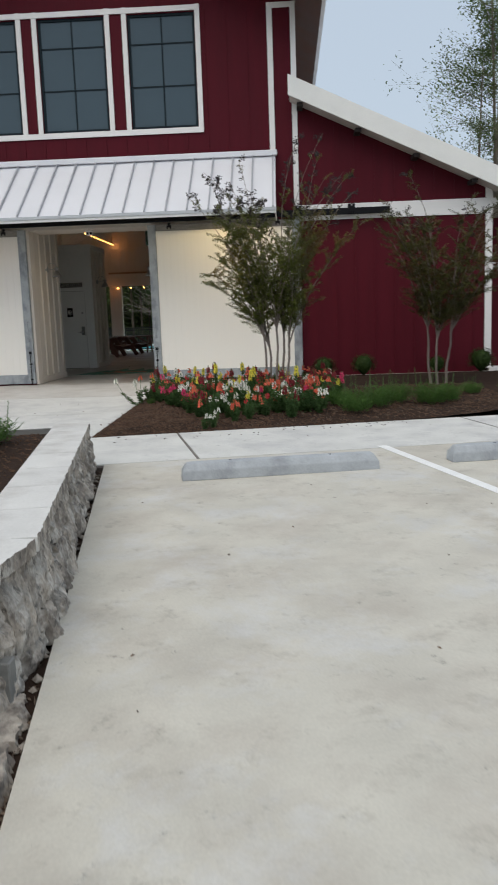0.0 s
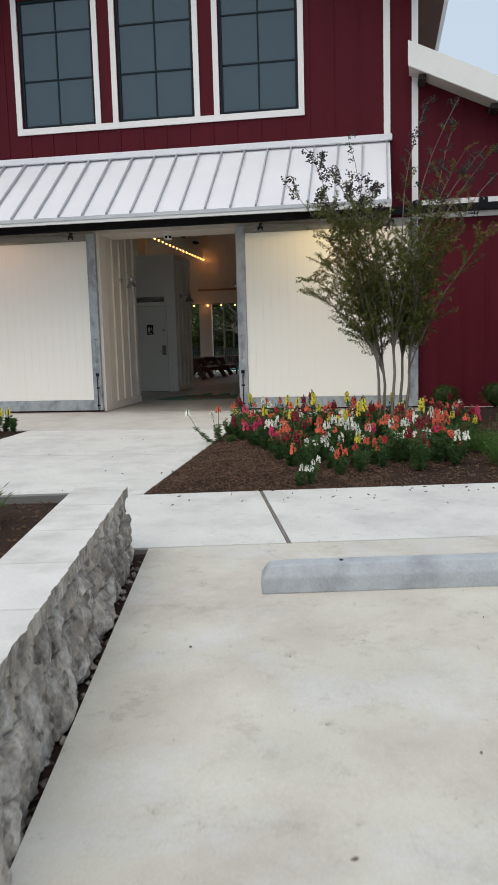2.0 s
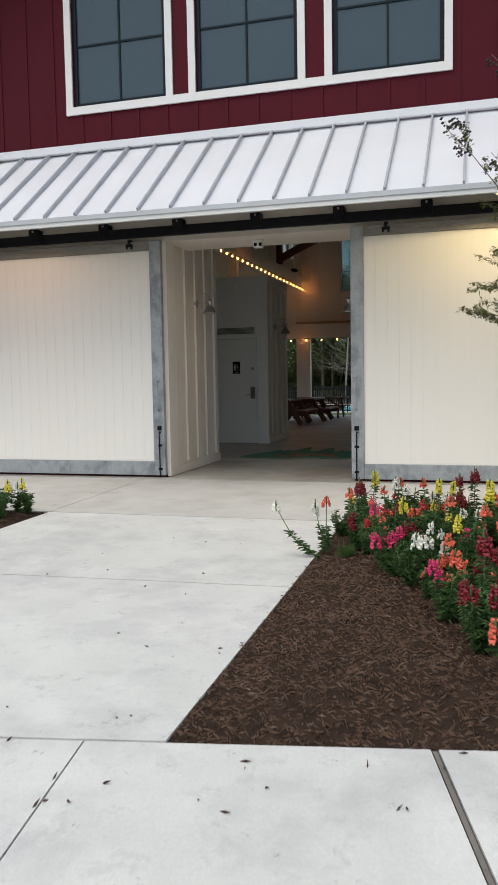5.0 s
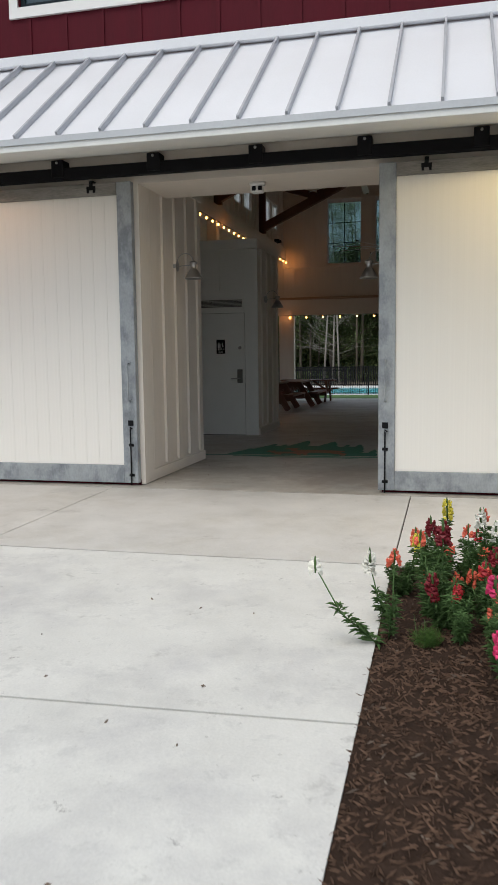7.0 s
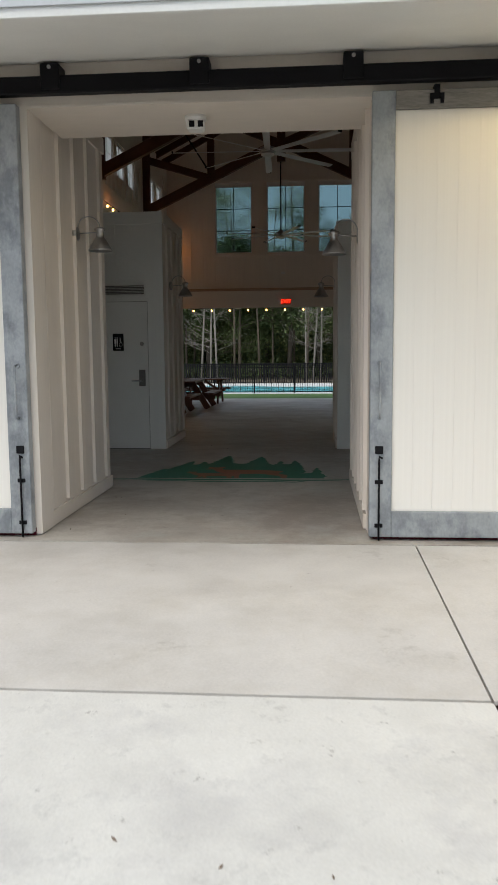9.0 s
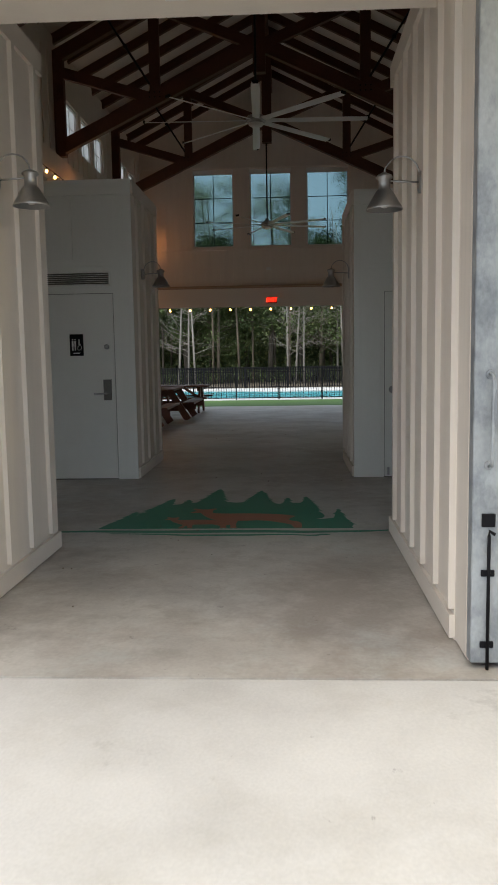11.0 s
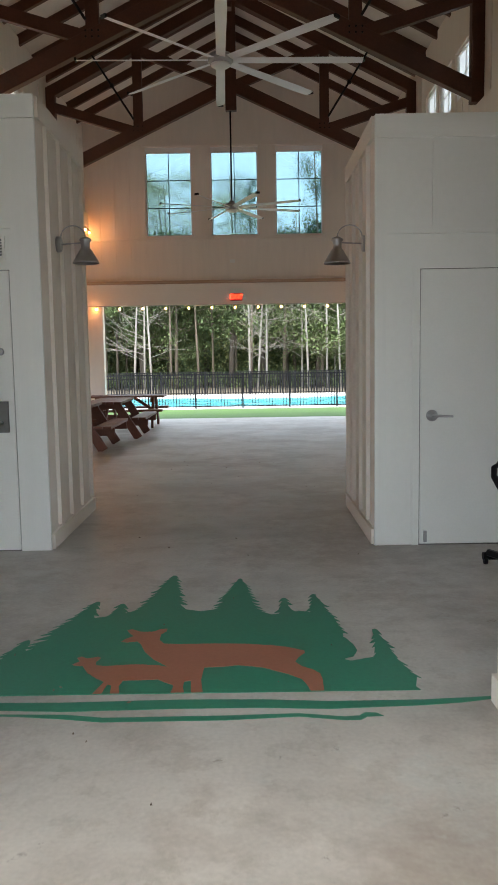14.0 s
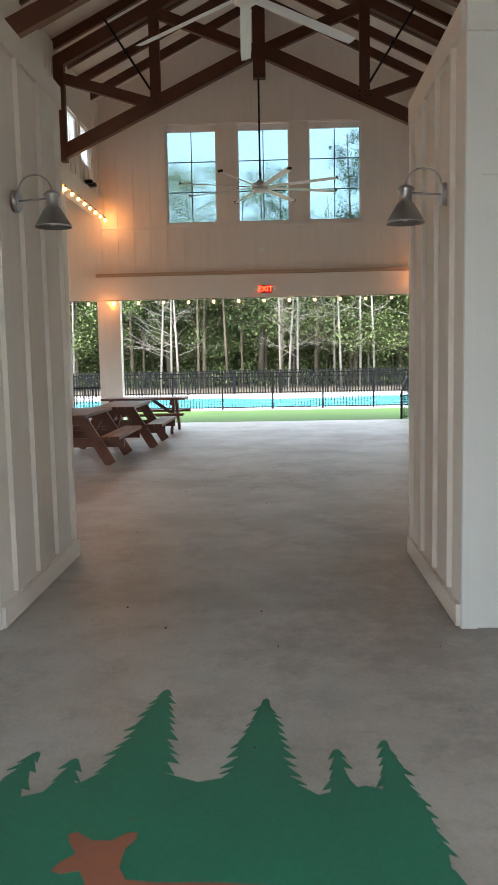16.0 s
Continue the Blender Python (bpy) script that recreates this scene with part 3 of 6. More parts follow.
for s, nm in ((-1, "west"), (1, "east")):
    roof_slab("ceiling_" + nm, CX, roof_z(0), CX + s * 5.0, roof_z(5.0), 15.9, RY + 1.0, 0.04, M["deck"], "beige roof boards between dark rafters")
    roof_slab("roof_" + nm, CX, roof_z(0) + 0.044, CX + s * 5.05, roof_z(5.05) + 0.044, 15.85, RY + 1.05, 0.08, M["roof"], "white standing seam metal roof")
    x0, x1 = CX + s * 4.4, CX + s * 9.4
    roof_slab("ceiling_aisle_" + nm, CX + s * 4.22, lean_z(CX + 4.22), x1, lean_z(CX + 9.4), FY + 0.2, RY + 0.6, 0.04, M["deck"])
    roof_slab("ceiling_verge_" + nm, CX + s * 4.36, lean_z(CX + 4.36), x1, lean_z(CX + 9.4), 16.62, FY + 0.2, 0.04, M["deck"])
    roof_slab("roof_aisle_" + nm, CX + s * 4.22, lean_z(CX + 4.22) + 0.044, x1 + s * 0.03, lean_z(CX + 9.43) + 0.044, FY + 0.2, RY + 0.65, 0.3, M["roof"])
    roof_slab("roof_verge_" + nm, CX + s * 4.36, lean_z(CX + 4.36) + 0.044, x1 + s * 0.03, lean_z(CX + 9.43) + 0.044, 16.6, FY + 0.2, 0.3, M["roof"])
bm = bmesh.new()
add_box(bm, 1.05, 1.13, 15.85, RY + 1, 7.32, 7.56)
structure(part("gutter", bm, M["white"]), "white eave gutter")
roof_slab("eave_soffit", 0.565, roof_z(4.515) - 0.225, 1.045, roof_z(4.995) - 0.225, 15.9, RY, 0.02, M["beam"], "dark brown stained boards under the eave")

# rafters and trusses
def rafter_mesh():
    bm = bmesh.new()
    bar(bm, (0, 0, roof_z(0) - 0.10), (4.95, 0, roof_z(4.95) - 0.10), 0.09, 0.19)
    ob = part("rafter", bm, M["beam"])
    me = ob.data
    bpy.data.objects.remove(ob)
    return me


RAFTER = rafter_mesh()
rafters = thing("roof_rafters", "row of dark brown stained rafters under the roof boards", "rafter")
y = 16.2
while y < 38.2:
    for s in (0, math.pi):
        piece("rafter", RAFTER, rafters, (CX, y, 0), s)
    y += 1.02
boxes("ridge_beam", [(CX - 0.08, CX + 0.08, 15.9, RY, 9.5, 9.78)], M["beam"], rafters)


def truss(y):
    t = thing("roof_truss", "dark brown stained scissor truss with bolted steel plates", "truss", "roof trusses", at=(CX, y, 0))
    w = 0.15

    def member(name, a, b, h=0.22, ww=w):
        bm = bmesh.new()
        bar(bm, (a[0], 0, a[1]), (b[0], 0, b[1]), ww, h, up=(0, 0, 1) if abs(a[0] - b[0]) > 0.01 else (1, 0, 0))
        return part(name, bm, M["beam"], t, bevel=0.006)

    member("king_post", (0, 7.08), (0, 9.5), 0.24, 0.17)
    for s in (-1, 1):
        member("upper_chord", (s * 3.98, 7.50), (s * 0.1, 9.46), 0.24)
        member("lower_chord", (s * 3.98, 5.76), (s * 0.1, 7.58), 0.26)
        member("queen_post", (s * 2.03, 6.62), (s * 2.03, 8.42), 0.2, 0.13)
        member("wall_post", (s * 3.92, 5.62), (s * 3.92, 7.62), 0.2, 0.16)
        member("outer_web", (s * 3.9, 7.22), (s * 2.05, 6.66), 0.2, 0.12)
        member("inner_web", (s * 0.12, 7.62), (s * 1.98, 8.36), 0.2, 0.12)
        bm = bmesh.new()
        tube(bm, [(s * 2.95, -0.25, 8.2), (s * 2.1, -0.2, 6.88)], 0.022)
        lathe(bm, [(0.04, -0.04), (0.045, 0), (0.04, 0.04)], 8, Matrix.Translation((s * 2.55, -0.22, 7.58)))
        part("brace_rod", bm, M["black"], t)
        for yy in (-0.076, 0.076):
            for i in range(6):
                bm = bmesh.new()
                lathe(bm, [(0.016, 0), (0.016, 0.014)], 6, Matrix.Translation((s * 2.03 - 0.10 + 0.10 * (i % 3), yy, 6.68 + 0.09 * (i // 3))) @ Matrix.Rotation(math.copysign(radians(90), -yy), 4, "X"))
                part("bolt", bm, M["black"], t)


for y in TR:
    truss(y)

# front trims
tr = structure(new("trim"))
for r in ((-0.01, 0.1, 4.88, 7.6), (0.455, 0.56, 0.30, 7.6), (-8.0, -7.89, 4.88, 7.6), (-8.46, -8.35, 0.3, 7.6)):
    strip("trim_board", "white", tr, r[0], r[1], FY - 0.03, FY - 0.002, r[2], r[3])
strip("trim_board", "white", tr, -0.01, 0.56, FY - 0.032, FY - 0.002, 7.6, 7.7)
strip("trim_board", "white", tr, 0.56, 4.5, FY - 0.03, FY - 0.002, 3.46, 3.77)
strip("trim_board", "white", tr, 4.36, 4.5, FY - 0.034, FY - 0.002, 0.3, 4.0)
strip("trim_board", "inner", tr, -8.3, 0.08, FY - 0.03, FY - 0.002, 3.50, 4.2)
for a, b in PANES:
    for x0, x1 in ((a - 0.11, a - 0.012), (b + 0.012, b + 0.11)):
        strip("trim_board", "white", tr, x0, x1, FY - 0.03, FY - 0.002, 5.41, 7.75)
strip("trim_board", "white", tr, -6.59, -1.35, FY - 0.034, FY - 0.002, 5.30, 5.408)
strip("trim_board", "white", tr, -6.59, -1.35, FY - 0.034, FY - 0.002, 7.64, 7.74)
for k, (a, b) in enumerate(PANES):
    w = structure(new("window_front"), "tall black-barred six-light window with a white surround")
    c, d = 5.42, 7.62
    boxes("window_frame", [(a, a + 0.045, FY + 0.03, FY + 0.08, c, d), (b - 0.045, b, FY + 0.03, FY + 0.08, c, d), (a + 0.045, b - 0.045, FY + 0.03, FY + 0.08, c, c + 0.045), (a + 0.045, b - 0.045, FY + 0.03, FY + 0.08, d - 0.045, d)], M["mullion"], w)
    m = (a + b) / 2
    boxes("mullion", [(m - 0.013, m + 0.013, FY + 0.045, FY + 0.058, c + 0.045, d - 0.045)], M["mullion"], w)
    for z in (6.24, 7.06):
        for x0, x1 in ((a + 0.045, m - 0.013), (m + 0.013, b - 0.045)):
            boxes("mullion", [(x0, x1, FY + 0.045, FY + 0.056, z - 0.013, z + 0.013)], M["mullion"], w)
    for x0, x1 in ((a + 0.045, m), (m, b - 0.045)):
        for z0, z1 in ((c + 0.045, 6.24), (6.24, 7.06), (7.06, d - 0.045)):
            boxes("pane", [(x0, x1, FY + 0.062, FY + 0.072, z0, z1)], M["frontglass"], w)
for a, b in FPANES:
    w = structure(new("window_rear"), "tall six-light gable window")
    c, d = 5.0, 7.32
    boxes("window_frame", [(a, a + 0.035, RY + 0.08, RY + 0.14, c, d), (b - 0.035, b, RY + 0.08, RY + 0.14, c, d), (a + 0.035, b - 0.035, RY + 0.08, RY + 0.14, c, c + 0.035), (a + 0.035, b - 0.035, RY + 0.08, RY + 0.14, d - 0.14, d)], M["white"], w)
    m = (a + b) / 2
    boxes("mullion", [(m - 0.01, m + 0.01, RY + 0.10, RY + 0.12, c + 0.035, d - 0.14)], M["mullion"], w)
    for z in (5.75, 6.47):
        for x0, x1 in ((a + 0.035, m - 0.01), (m + 0.01, b - 0.035)):
            boxes("mullion", [(x0, x1, RY + 0.10, RY + 0.12, z - 0.01, z + 0.01)], M["mullion"], w)
    g = boxes("pane", [(a + 0.035, b - 0.035, RY + 0.107, RY + 0.113, c + 0.035, d - 0.14)], M["tint"], w)
    g.visible_shadow = False

# lean-to front
for s, nm in ((1, "east"), (-1, "west")):
    xa, xb = CX + s * 4.51, CX + s * 8.45
    bm = bmesh.new()
    pts = [(xa, ZF - 0.06), (xb, ZF - 0.06), (xb, lean_z(xb)), (xa, lean_z(xa))]
    lo = [bm.verts.new((x, FY, z)) for x, z in pts]
    hi = [bm.verts.new((x, FY + 0.18, z)) for x, z in pts]
    bm.faces.new(lo), bm.faces.new(hi)
    for k in range(4):
        bm.faces.new((lo[k], lo[(k + 1) % 4], hi[(k + 1) % 4], hi[k]))
    wl = structure(part("wall_lean_to_" + nm, bm, M["red"]), "dark barn-red lean-to wall")
    x = 0.9
    while x < 4.3 and s > 0:
        strip("batten", "red", wl, x - 0.02, x + 0.02, FY - 0.014, FY + 0.01, 0.3, 3.455)
        strip("batten", "red", wl, x - 0.02, x + 0.02, FY - 0.014, FY + 0.01, 3.78, lean_z(x) - 0.02)
        x += 0.406
    rk = thing("rake_board", "white painted rake board with dark outlooker ends beneath", "fascia")
    xe = CX + s * 9.4
    bm = bmesh.new()
    x0 = CX + s * 4.33
    for (y0, y1, dz0, dz1) in ((16.555, 16.598, 0.0, 0.39),):
        vs = [bm.verts.new(c) for c in ((x0, y0, lean_z(x0) + dz0), (xe, y0, lean_z(xe) + dz0), (xe, y0, lean_z(xe) + dz1), (x0, y0, lean_z(x0) + dz1), (x0, y1, lean_z(x0) + dz0), (xe, y1, lean_z(xe) + dz0), (xe, y1, lean_z(xe) + dz1), (x0, y1, lean_z(x0) + dz1))]
        for f in ((0, 1, 2, 3), (7, 6, 5, 4), (0, 4, 5, 1), (1, 5, 6, 2), (2, 6, 7, 3), (3, 7, 4, 0)):
            bm.faces.new([vs[i] for i in f])
    part("board", bm, M["fascia"], rk)
    for k in range(5):
        x = CX + s * (4.50 + k * 1.145)
        boxes("outlooker", [(min(x, x + s * 0.12), max(x, x + s * 0.12), 16.64, 17.04, lean_z(x) - 0.125, lean_z(x) - 0.05)], M["outlook"], rk)
for x in np.arange(-8.06, 0.5, 0.424):
    x = float(x)
    if -6.6 < x < -1.33:
        strip("batten", "red", wall_front, x - 0.02, x + 0.02, FY - 0.014, FY + 0.01, 4.88, 5.298)
    elif not (-0.05 < x < 0.14):
        strip("batten", "red", wall_front, x - 0.02, x + 0.02, FY - 0.014, FY + 0.01, 4.88 if x < 0 else 0.3, 7.7)

# the awning over the doors
EY, EZ = 15.37, 3.54
aw = thing("awning", "white standing seam metal awning with a boxed soffit", "awning")
A0, A1 = -13.0, 0.09
bm = bmesh.new()
vs = [bm.verts.new(c) for c in ((A0, EY, EZ - 0.03), (A1, EY, EZ - 0.03), (A1, FY - 0.002, 4.76), (A0, FY - 0.002, 4.76), (A0, EY, EZ), (A1, EY, EZ), (A1, FY - 0.002, 4.79), (A0, FY - 0.002, 4.79))]
for f in ((0, 3, 2, 1), (4, 5, 6, 7), (0, 1, 5, 4), (1, 2, 6, 5), (2, 3, 7, 6), (3, 0, 4, 7)):
    bm.faces.new([vs[i] for i in f])
part("metal_sheet", bm, M["roof"], aw)
# raised seams in the darker steel, which carries their side shade
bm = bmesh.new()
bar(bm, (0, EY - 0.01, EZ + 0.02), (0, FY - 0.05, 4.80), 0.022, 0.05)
seam = part("seam", bm, M["seam"], aw, "raised seam, its side shade put into the gray")
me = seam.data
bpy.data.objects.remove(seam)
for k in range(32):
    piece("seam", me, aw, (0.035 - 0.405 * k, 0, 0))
boxes("fascia_board", [(A0, A1, EY - 0.03, EY - 0.002, EZ - 0.105, EZ - 0.015)], M["fascia"], aw, bevel=0.003)
boxes("drip_edge", [(A0, A1 + 0.005, EY - 0.045, EY - 0.032, EZ - 0.052, EZ + 0.003)], M["drip"], aw, "pale gray metal drip edge")
bm = bmesh.new()
bar(bm, (0, EY + 0.01, EZ - 0.085), (0, FY - 0.04, 3.80), 13.05, 0.02)
sb = part("soffit_board", bm, M["fascia"], aw)
sb.location.x = (A0 + A1) / 2
boxes("flashing", [(A0, A1 + 0.04, FY - 0.11, FY - 0.035, 4.77, 4.88)], M["roof"], aw, bevel=0.01)
boxes("end_panel", [(A1 - 0.02, A1, EY + 0.002, FY - 0.035, EZ - 0.07, EZ + 0.0)], M["fascia"], aw)

# sliding door rail
rail = thing("door_rail", "black steel sliding door rail on brackets", "rail")
boxes("track", [(-12.5, 2.4, FY - 0.17, FY - 0.09, 3.54, 3.665)], M["black"], rail, bevel=0.008)
for k in range(14):
    x = -12.55 + 1.09 * k
    b = boxes("bracket", [(x - 0.07, x + 0.07, FY - 0.19, FY - 0.03, 3.565, 3.745)], M["black"], rail, bevel=0.006)
    bm = bmesh.new()
    lathe(bm, [(0.014, 0), (0.014, 0.012), (0.008, 0.014)], 8, Matrix.Translation((x, FY - 0.19, 3.715)) @ Matrix.Rotation(radians(90), 4, "X"))
    part("bolt", bm, M["steel"], b)


def sliding_door(x0, x1, inner_right):
    """A framed sliding door; inner_right tells on which side the opening lies."""
    d = thing("sliding_door", "white boarded sliding barn door in a galvanised steel frame, slid open", "door", "sliding barn doors")
    y0, y1 = FY - 0.13, FY - 0.05
    zb, zt = 0.27, 3.49
    xf = 0.165
    for r in ((x0, x0 + xf, zb, zt), (x1 - xf, x1, zb, zt)):
        boxes("stile", [(r[0], r[1], y0, y1, r[2], r[3])], M["galv"], d, bevel=0.005)
    boxes("bottom_rail", [(x0 + xf, x1 - xf, y0, y1, zb, zb + 0.195)], M["galv"], d, bevel=0.005)
    boxes("top_rail", [(x0 + xf, x1 - xf, y0, y1, zt - 0.13, zt)], M["topsteel"], d, bevel=0.005)
    panel = boxes("panel", [(x0 + xf, x1 - xf, y0 + 0.03, y1, zb + 0.195, zt - 0.13)], M["cream"], d)
    a, b = x0 + xf + 0.004, x1 - xf - 0.004
    n = round((b - a) / 0.15)
    for k in range(n):
        u0, u1 = a + (b - a) * k / n, a + (b - a) * (k + 1) / n
        strip("board", "cream", panel, u0 + 0.0006, u1 - 0.0006, y0 + 0.0265, y0 + 0.031, zb + 0.2, zt - 0.135)
    xs = x1 - 0.07 if inner_right else x0 + 0.07
    bm = bmesh.new()
    tube(bm, [(xs, y0, 1.58), (xs, y0 - 0.05, 1.57), (xs, y0 - 0.055, 1.54), (xs, y0 - 0.055, 1.21), (xs, y0 - 0.05, 1.18), (xs, y0, 1.17)], 0.009, 8)
    for z in (1.575, 1.175):
        lathe(bm, [(0.022, 0), (0.02, 0.006)], 10, Matrix.Translation((xs, y0, z)) @ Matrix.Rotation(radians(90), 4, "X"))
    part("pull_handle", bm, M["galv"], d, "gray steel pull handle")
    bolt = boxes("cane_bolt", [(xs - 0.03, xs + 0.03, y0 - 0.012, y0, z - 0.03 if z > 0.9 else z - 0.015, z + 0.03 if z > 0.9 else z + 0.015) for z in (0.93, 0.69, 0.36)], M["black"], d, "black steel cane bolt", bevel=0.003)
    bm = bmesh.new()
    tube(bm, [(xs + 0.025, y0 - 0.03, 0.87), (xs, y0 - 0.024, 0.885), (xs, y0 - 0.022, 0.86), (xs, y0 - 0.022, 0.25)], 0.008, 8)
    part("rod", bm, M["black"], bolt)
    for x in (x0 + 0.45, x1 - 0.45):
        bm = bmesh.new()
        add_box(bm, x - 0.05, x + 0.05, y0 - 0.01, y0, 3.42, 3.46)
        for dx in (-0.035, 0.035):
            add_box(bm, x + dx - 0.012, x + dx + 0.012, y0 - 0.014, y0 - 0.001, 3.39, 3.45)
        add_box(bm, x - 0.02, x + 0.02, y0 - 0.008, y1, 3.46, 3.52)
        part("hanger", bm, M["black"], d)


sliding_door(-2.603, 0.555, False)
sliding_door(-8.36, -5.20, True)
boxes("threshold", [(-8.4, DOOR_X0 - 0.02, FY - 0.05, FY - 0.003, 0.235, 0.3), (DOOR_X1 + 0.02, 0.53, FY - 0.05, FY - 0.003, 0.235, 0.3)], M["red"])["kind"] = "structure"

# entrance passage and the two rooms in the barn
head = structure(boxes("header", [(DOOR_X0, DOOR_X1, FY + 0.0, FY + 0.8, DOOR_Z, 3.80)], M["inner"]), "cream boxed header over the opening")
for x0, x1 in ((DOOR_X0 - 0.035, DOOR_X0 + 0.03), (DOOR_X1 - 0.004, DOOR_X1 + 0.035)):
    strip("door_casing", "inner", tr, x0, x1, FY - 0.04, FY - 0.002, 0.25, 3.498)
for x0, x1 in ((DOOR_X0 + 0.001, DOOR_X0 + 0.03), (DOOR_X1 - 0.006, DOOR_X1 - 0.001)):
    strip("jamb_board", "inner", tr, x0, x1, FY - 0.001, FY + 0.244, 0.25, 3.478)
strip("jamb_board", "inner", tr, DOOR_X0 + 0.031, DOOR_X1 - 0.007, FY - 0.038, FY + 0.8, 3.478, 3.498)


def room(name, x0, x1, y0, y1, z1, side, key, label, doorside=None):
    """A small boarded room; side: -1 if the passage is on its right face."""
    r = thing(name, label, "room")
    body = boxes("wall", [(x0, x1, y0, y1, ground_z(0, y0), z1)], M[key], r)
    xf = x1 if side < 0 else x0
    o = -side
    n = int(round((y1 - y0 - 0.2) / 0.4))
    f = lambda a, b: (min(xf, xf + o * b) + (0.0 if o > 0 else 0), max(xf, xf + o * b))
    for k in range(n + 1):
        yy = (17.33 if y0 < 20 else 22.89) + 0.43 * k
        if yy > y1 - 0.05:
            break
        xx = f(0, 0.030)
        strip("batten", key, r, xx[0], xx[1], yy - 0.03, yy + 0.03, ground_z(0, yy) + 0.16, z1 - 0.16)
    xx = f(0, 0.024)
    strip("base_board", key, r, xx[0], xx[1], y0 + 0.002, y1, ground_z(0, y0) + 0.01, ground_z(0, y0) + 0.13)
    strip("top_board", key, r, xx[0], xx[1], y0 + 0.002, y1, z1 - 0.16, z1 - 0.004)
    return r


room("entry_room_west", -8.0, -5.18, FY + 0.245, 19.25, 3.84, -1, "inner", "beige-white board and batten room beside the entrance")
room("entry_room_east", -2.60, 0.1, FY + 0.245, 19.76, 3.84, 1, "inner", "beige-white board and batten room beside the entrance")
west = room("restroom", -7.9, -5.21, 22.64, 24.30, 3.69, -1, "inner", "paneled restroom block with a door, daylight put into its pale gray front")
east = room("storeroom", -2.675, 0.1, 22.64, 24.30, 3.505, 1, "inner", "paneled storeroom block with a door, daylight put into its pale gray front")
YB = 22.64


def face_boards(parent, x0, x1, zt, uprights, rails):
    strip("cap_board", "gray", parent, x0, x1, YB - 0.040, YB - 0.001, zt - 0.17, zt)
    for a, b in uprights:
        strip("upright_board", "gray", parent, a, b, YB - 0.032, YB - 0.001, ZF + 0.005, zt - 0.172)
    for a, b, z0, z1 in rails:
        strip("rail_board", "gray", parent, a, b, YB - 0.030, YB - 0.001, z0, z1)


# fronts take the daylit copy of the paint, passage sides the plain one
strip("front_panel", "gray", west, -7.9, -5.21, YB - 0.012, YB - 0.0005, ZF + 0.004, 3.685)
strip("front_panel", "gray", east, -2.675, 0.1, YB - 0.012, YB - 0.0005, ZF + 0.004, 3.50)
face_boards(west, -7.9, -5.21, 3.69, [(-5.42, -5.21), (-6.62, -6.50)], [(-6.50, -5.42, 2.72, 2.80)])
strip("upright_board", "gray", west, -6.02, -5.9, YB - 0.028, YB - 0.001, 2.80, 3.518)
face_boards(east, -2.675, 0.1, 3.505, [(-2.675, -2.59), (-1.20, -1.08)], [(-2.59, -1.20, 2.635, 2.685)])
strip("upright_board", "gray", east, -2.242, -2.171, YB - 0.030, YB - 0.001, 2.685, 3.333)


def room_door(parent_label, x0, x1, zt, hinge_right, keypad):
    d = thing("door", parent_label, "door")
    y = YB - 0.026
    boxes("leaf", [(x0, x1, y, y + 0.025, ZF + 0.012, zt)], M["gray"], d, bevel=0.003)
    boxes("frame_strip", [(x0 - 0.06, x0 - 0.006, y + 0.002, y + 0.025, ZF, zt + 0.06), (x1 + 0.006, x1 + 0.06, y + 0.002, y + 0.025, ZF, zt + 0.06), (x0 - 0.006, x1 + 0.006, y + 0.002, y + 0.025, zt + 0.006, zt + 0.06)], M["gray"], d)
    boxes("gap", [(x0 - 0.006, x1 + 0.006, y + 0.012, y + 0.0255, ZF, zt + 0.006)], M["vent"], d)
    xk = x1 - 0.09 if not hinge_right else x0 + 0.09
    o = -1 if not hinge_right else 1
    h = 1.26
    bm = bmesh.new()
    if keypad:
        add_box(bm, xk - 0.045, xk + 0.045, y - 0.03, y, h - 0.08, h + 0.16)
    else:
        lathe(bm, [(0.045, 0), (0.045, 0.012), (0.02, 0.02), (0.02, 0.05)], 16, Matrix.Translation((xk, y, h)) @ Matrix.Rotation(radians(90), 4, "X"))
    part("lock_case", bm, M["steel"] if not keypad else M["vent"], d, "dark keypad lock" if keypad else "")
    bm = bmesh.new()
    tube(bm, [(xk, y - 0.03, h), (xk, y - 0.06, h), (xk + o * 0.04, y - 0.065, h), (xk + o * 0.15, y - 0.06, h - 0.005)], [0.012, 0.012, 0.011, 0.009], 8)
    part("lever_handle", bm, M["steel"], d, "brushed steel lever handle")
    return d, y, xk


d, y, xk = room_door("pale gray restroom door with a sign, keypad lock and lever", -6.40, -5.45, 2.41, False, True)
bm = bmesh.new()
lathe(bm, [(0.03, 0), (0.028, 0.015), (0.012, 0.02)], 14, Matrix.Translation((xk, y, 1.80)) @ Matrix.Rotation(radians(90), 4, "X"))
part("deadbolt", bm, M["steel"], d)
sign = thing("restroom_sign", "small dark sign with white symbols fixed to the door", "sign")
boxes("plate", [(-5.97, -5.81, y - 0.008, y - 0.001, 1.70, 1.95)], M["black"], sign, bevel=0.002)
bm = bmesh.new()
for cx, w in ((-5.935, 0.010), (-5.905, 0.010)):
    add_box(bm, cx - w, cx + w, y - 0.010, y - 0.008, 1.80, 1.87)
    add_box(bm, cx - 0.007, cx + 0.007, y - 0.010, y - 0.008, 1.88, 1.895)
    add_box(bm, cx - 0.007, cx + 0.007, y - 0.010, y - 0.008, 1.76, 1.798)
add_box(bm, -5.865, -5.853, y - 0.010, y - 0.008, 1.82, 1.89)
add_box(bm, -5.853, -5.835, y - 0.010, y - 0.008, 1.82, 1.832)
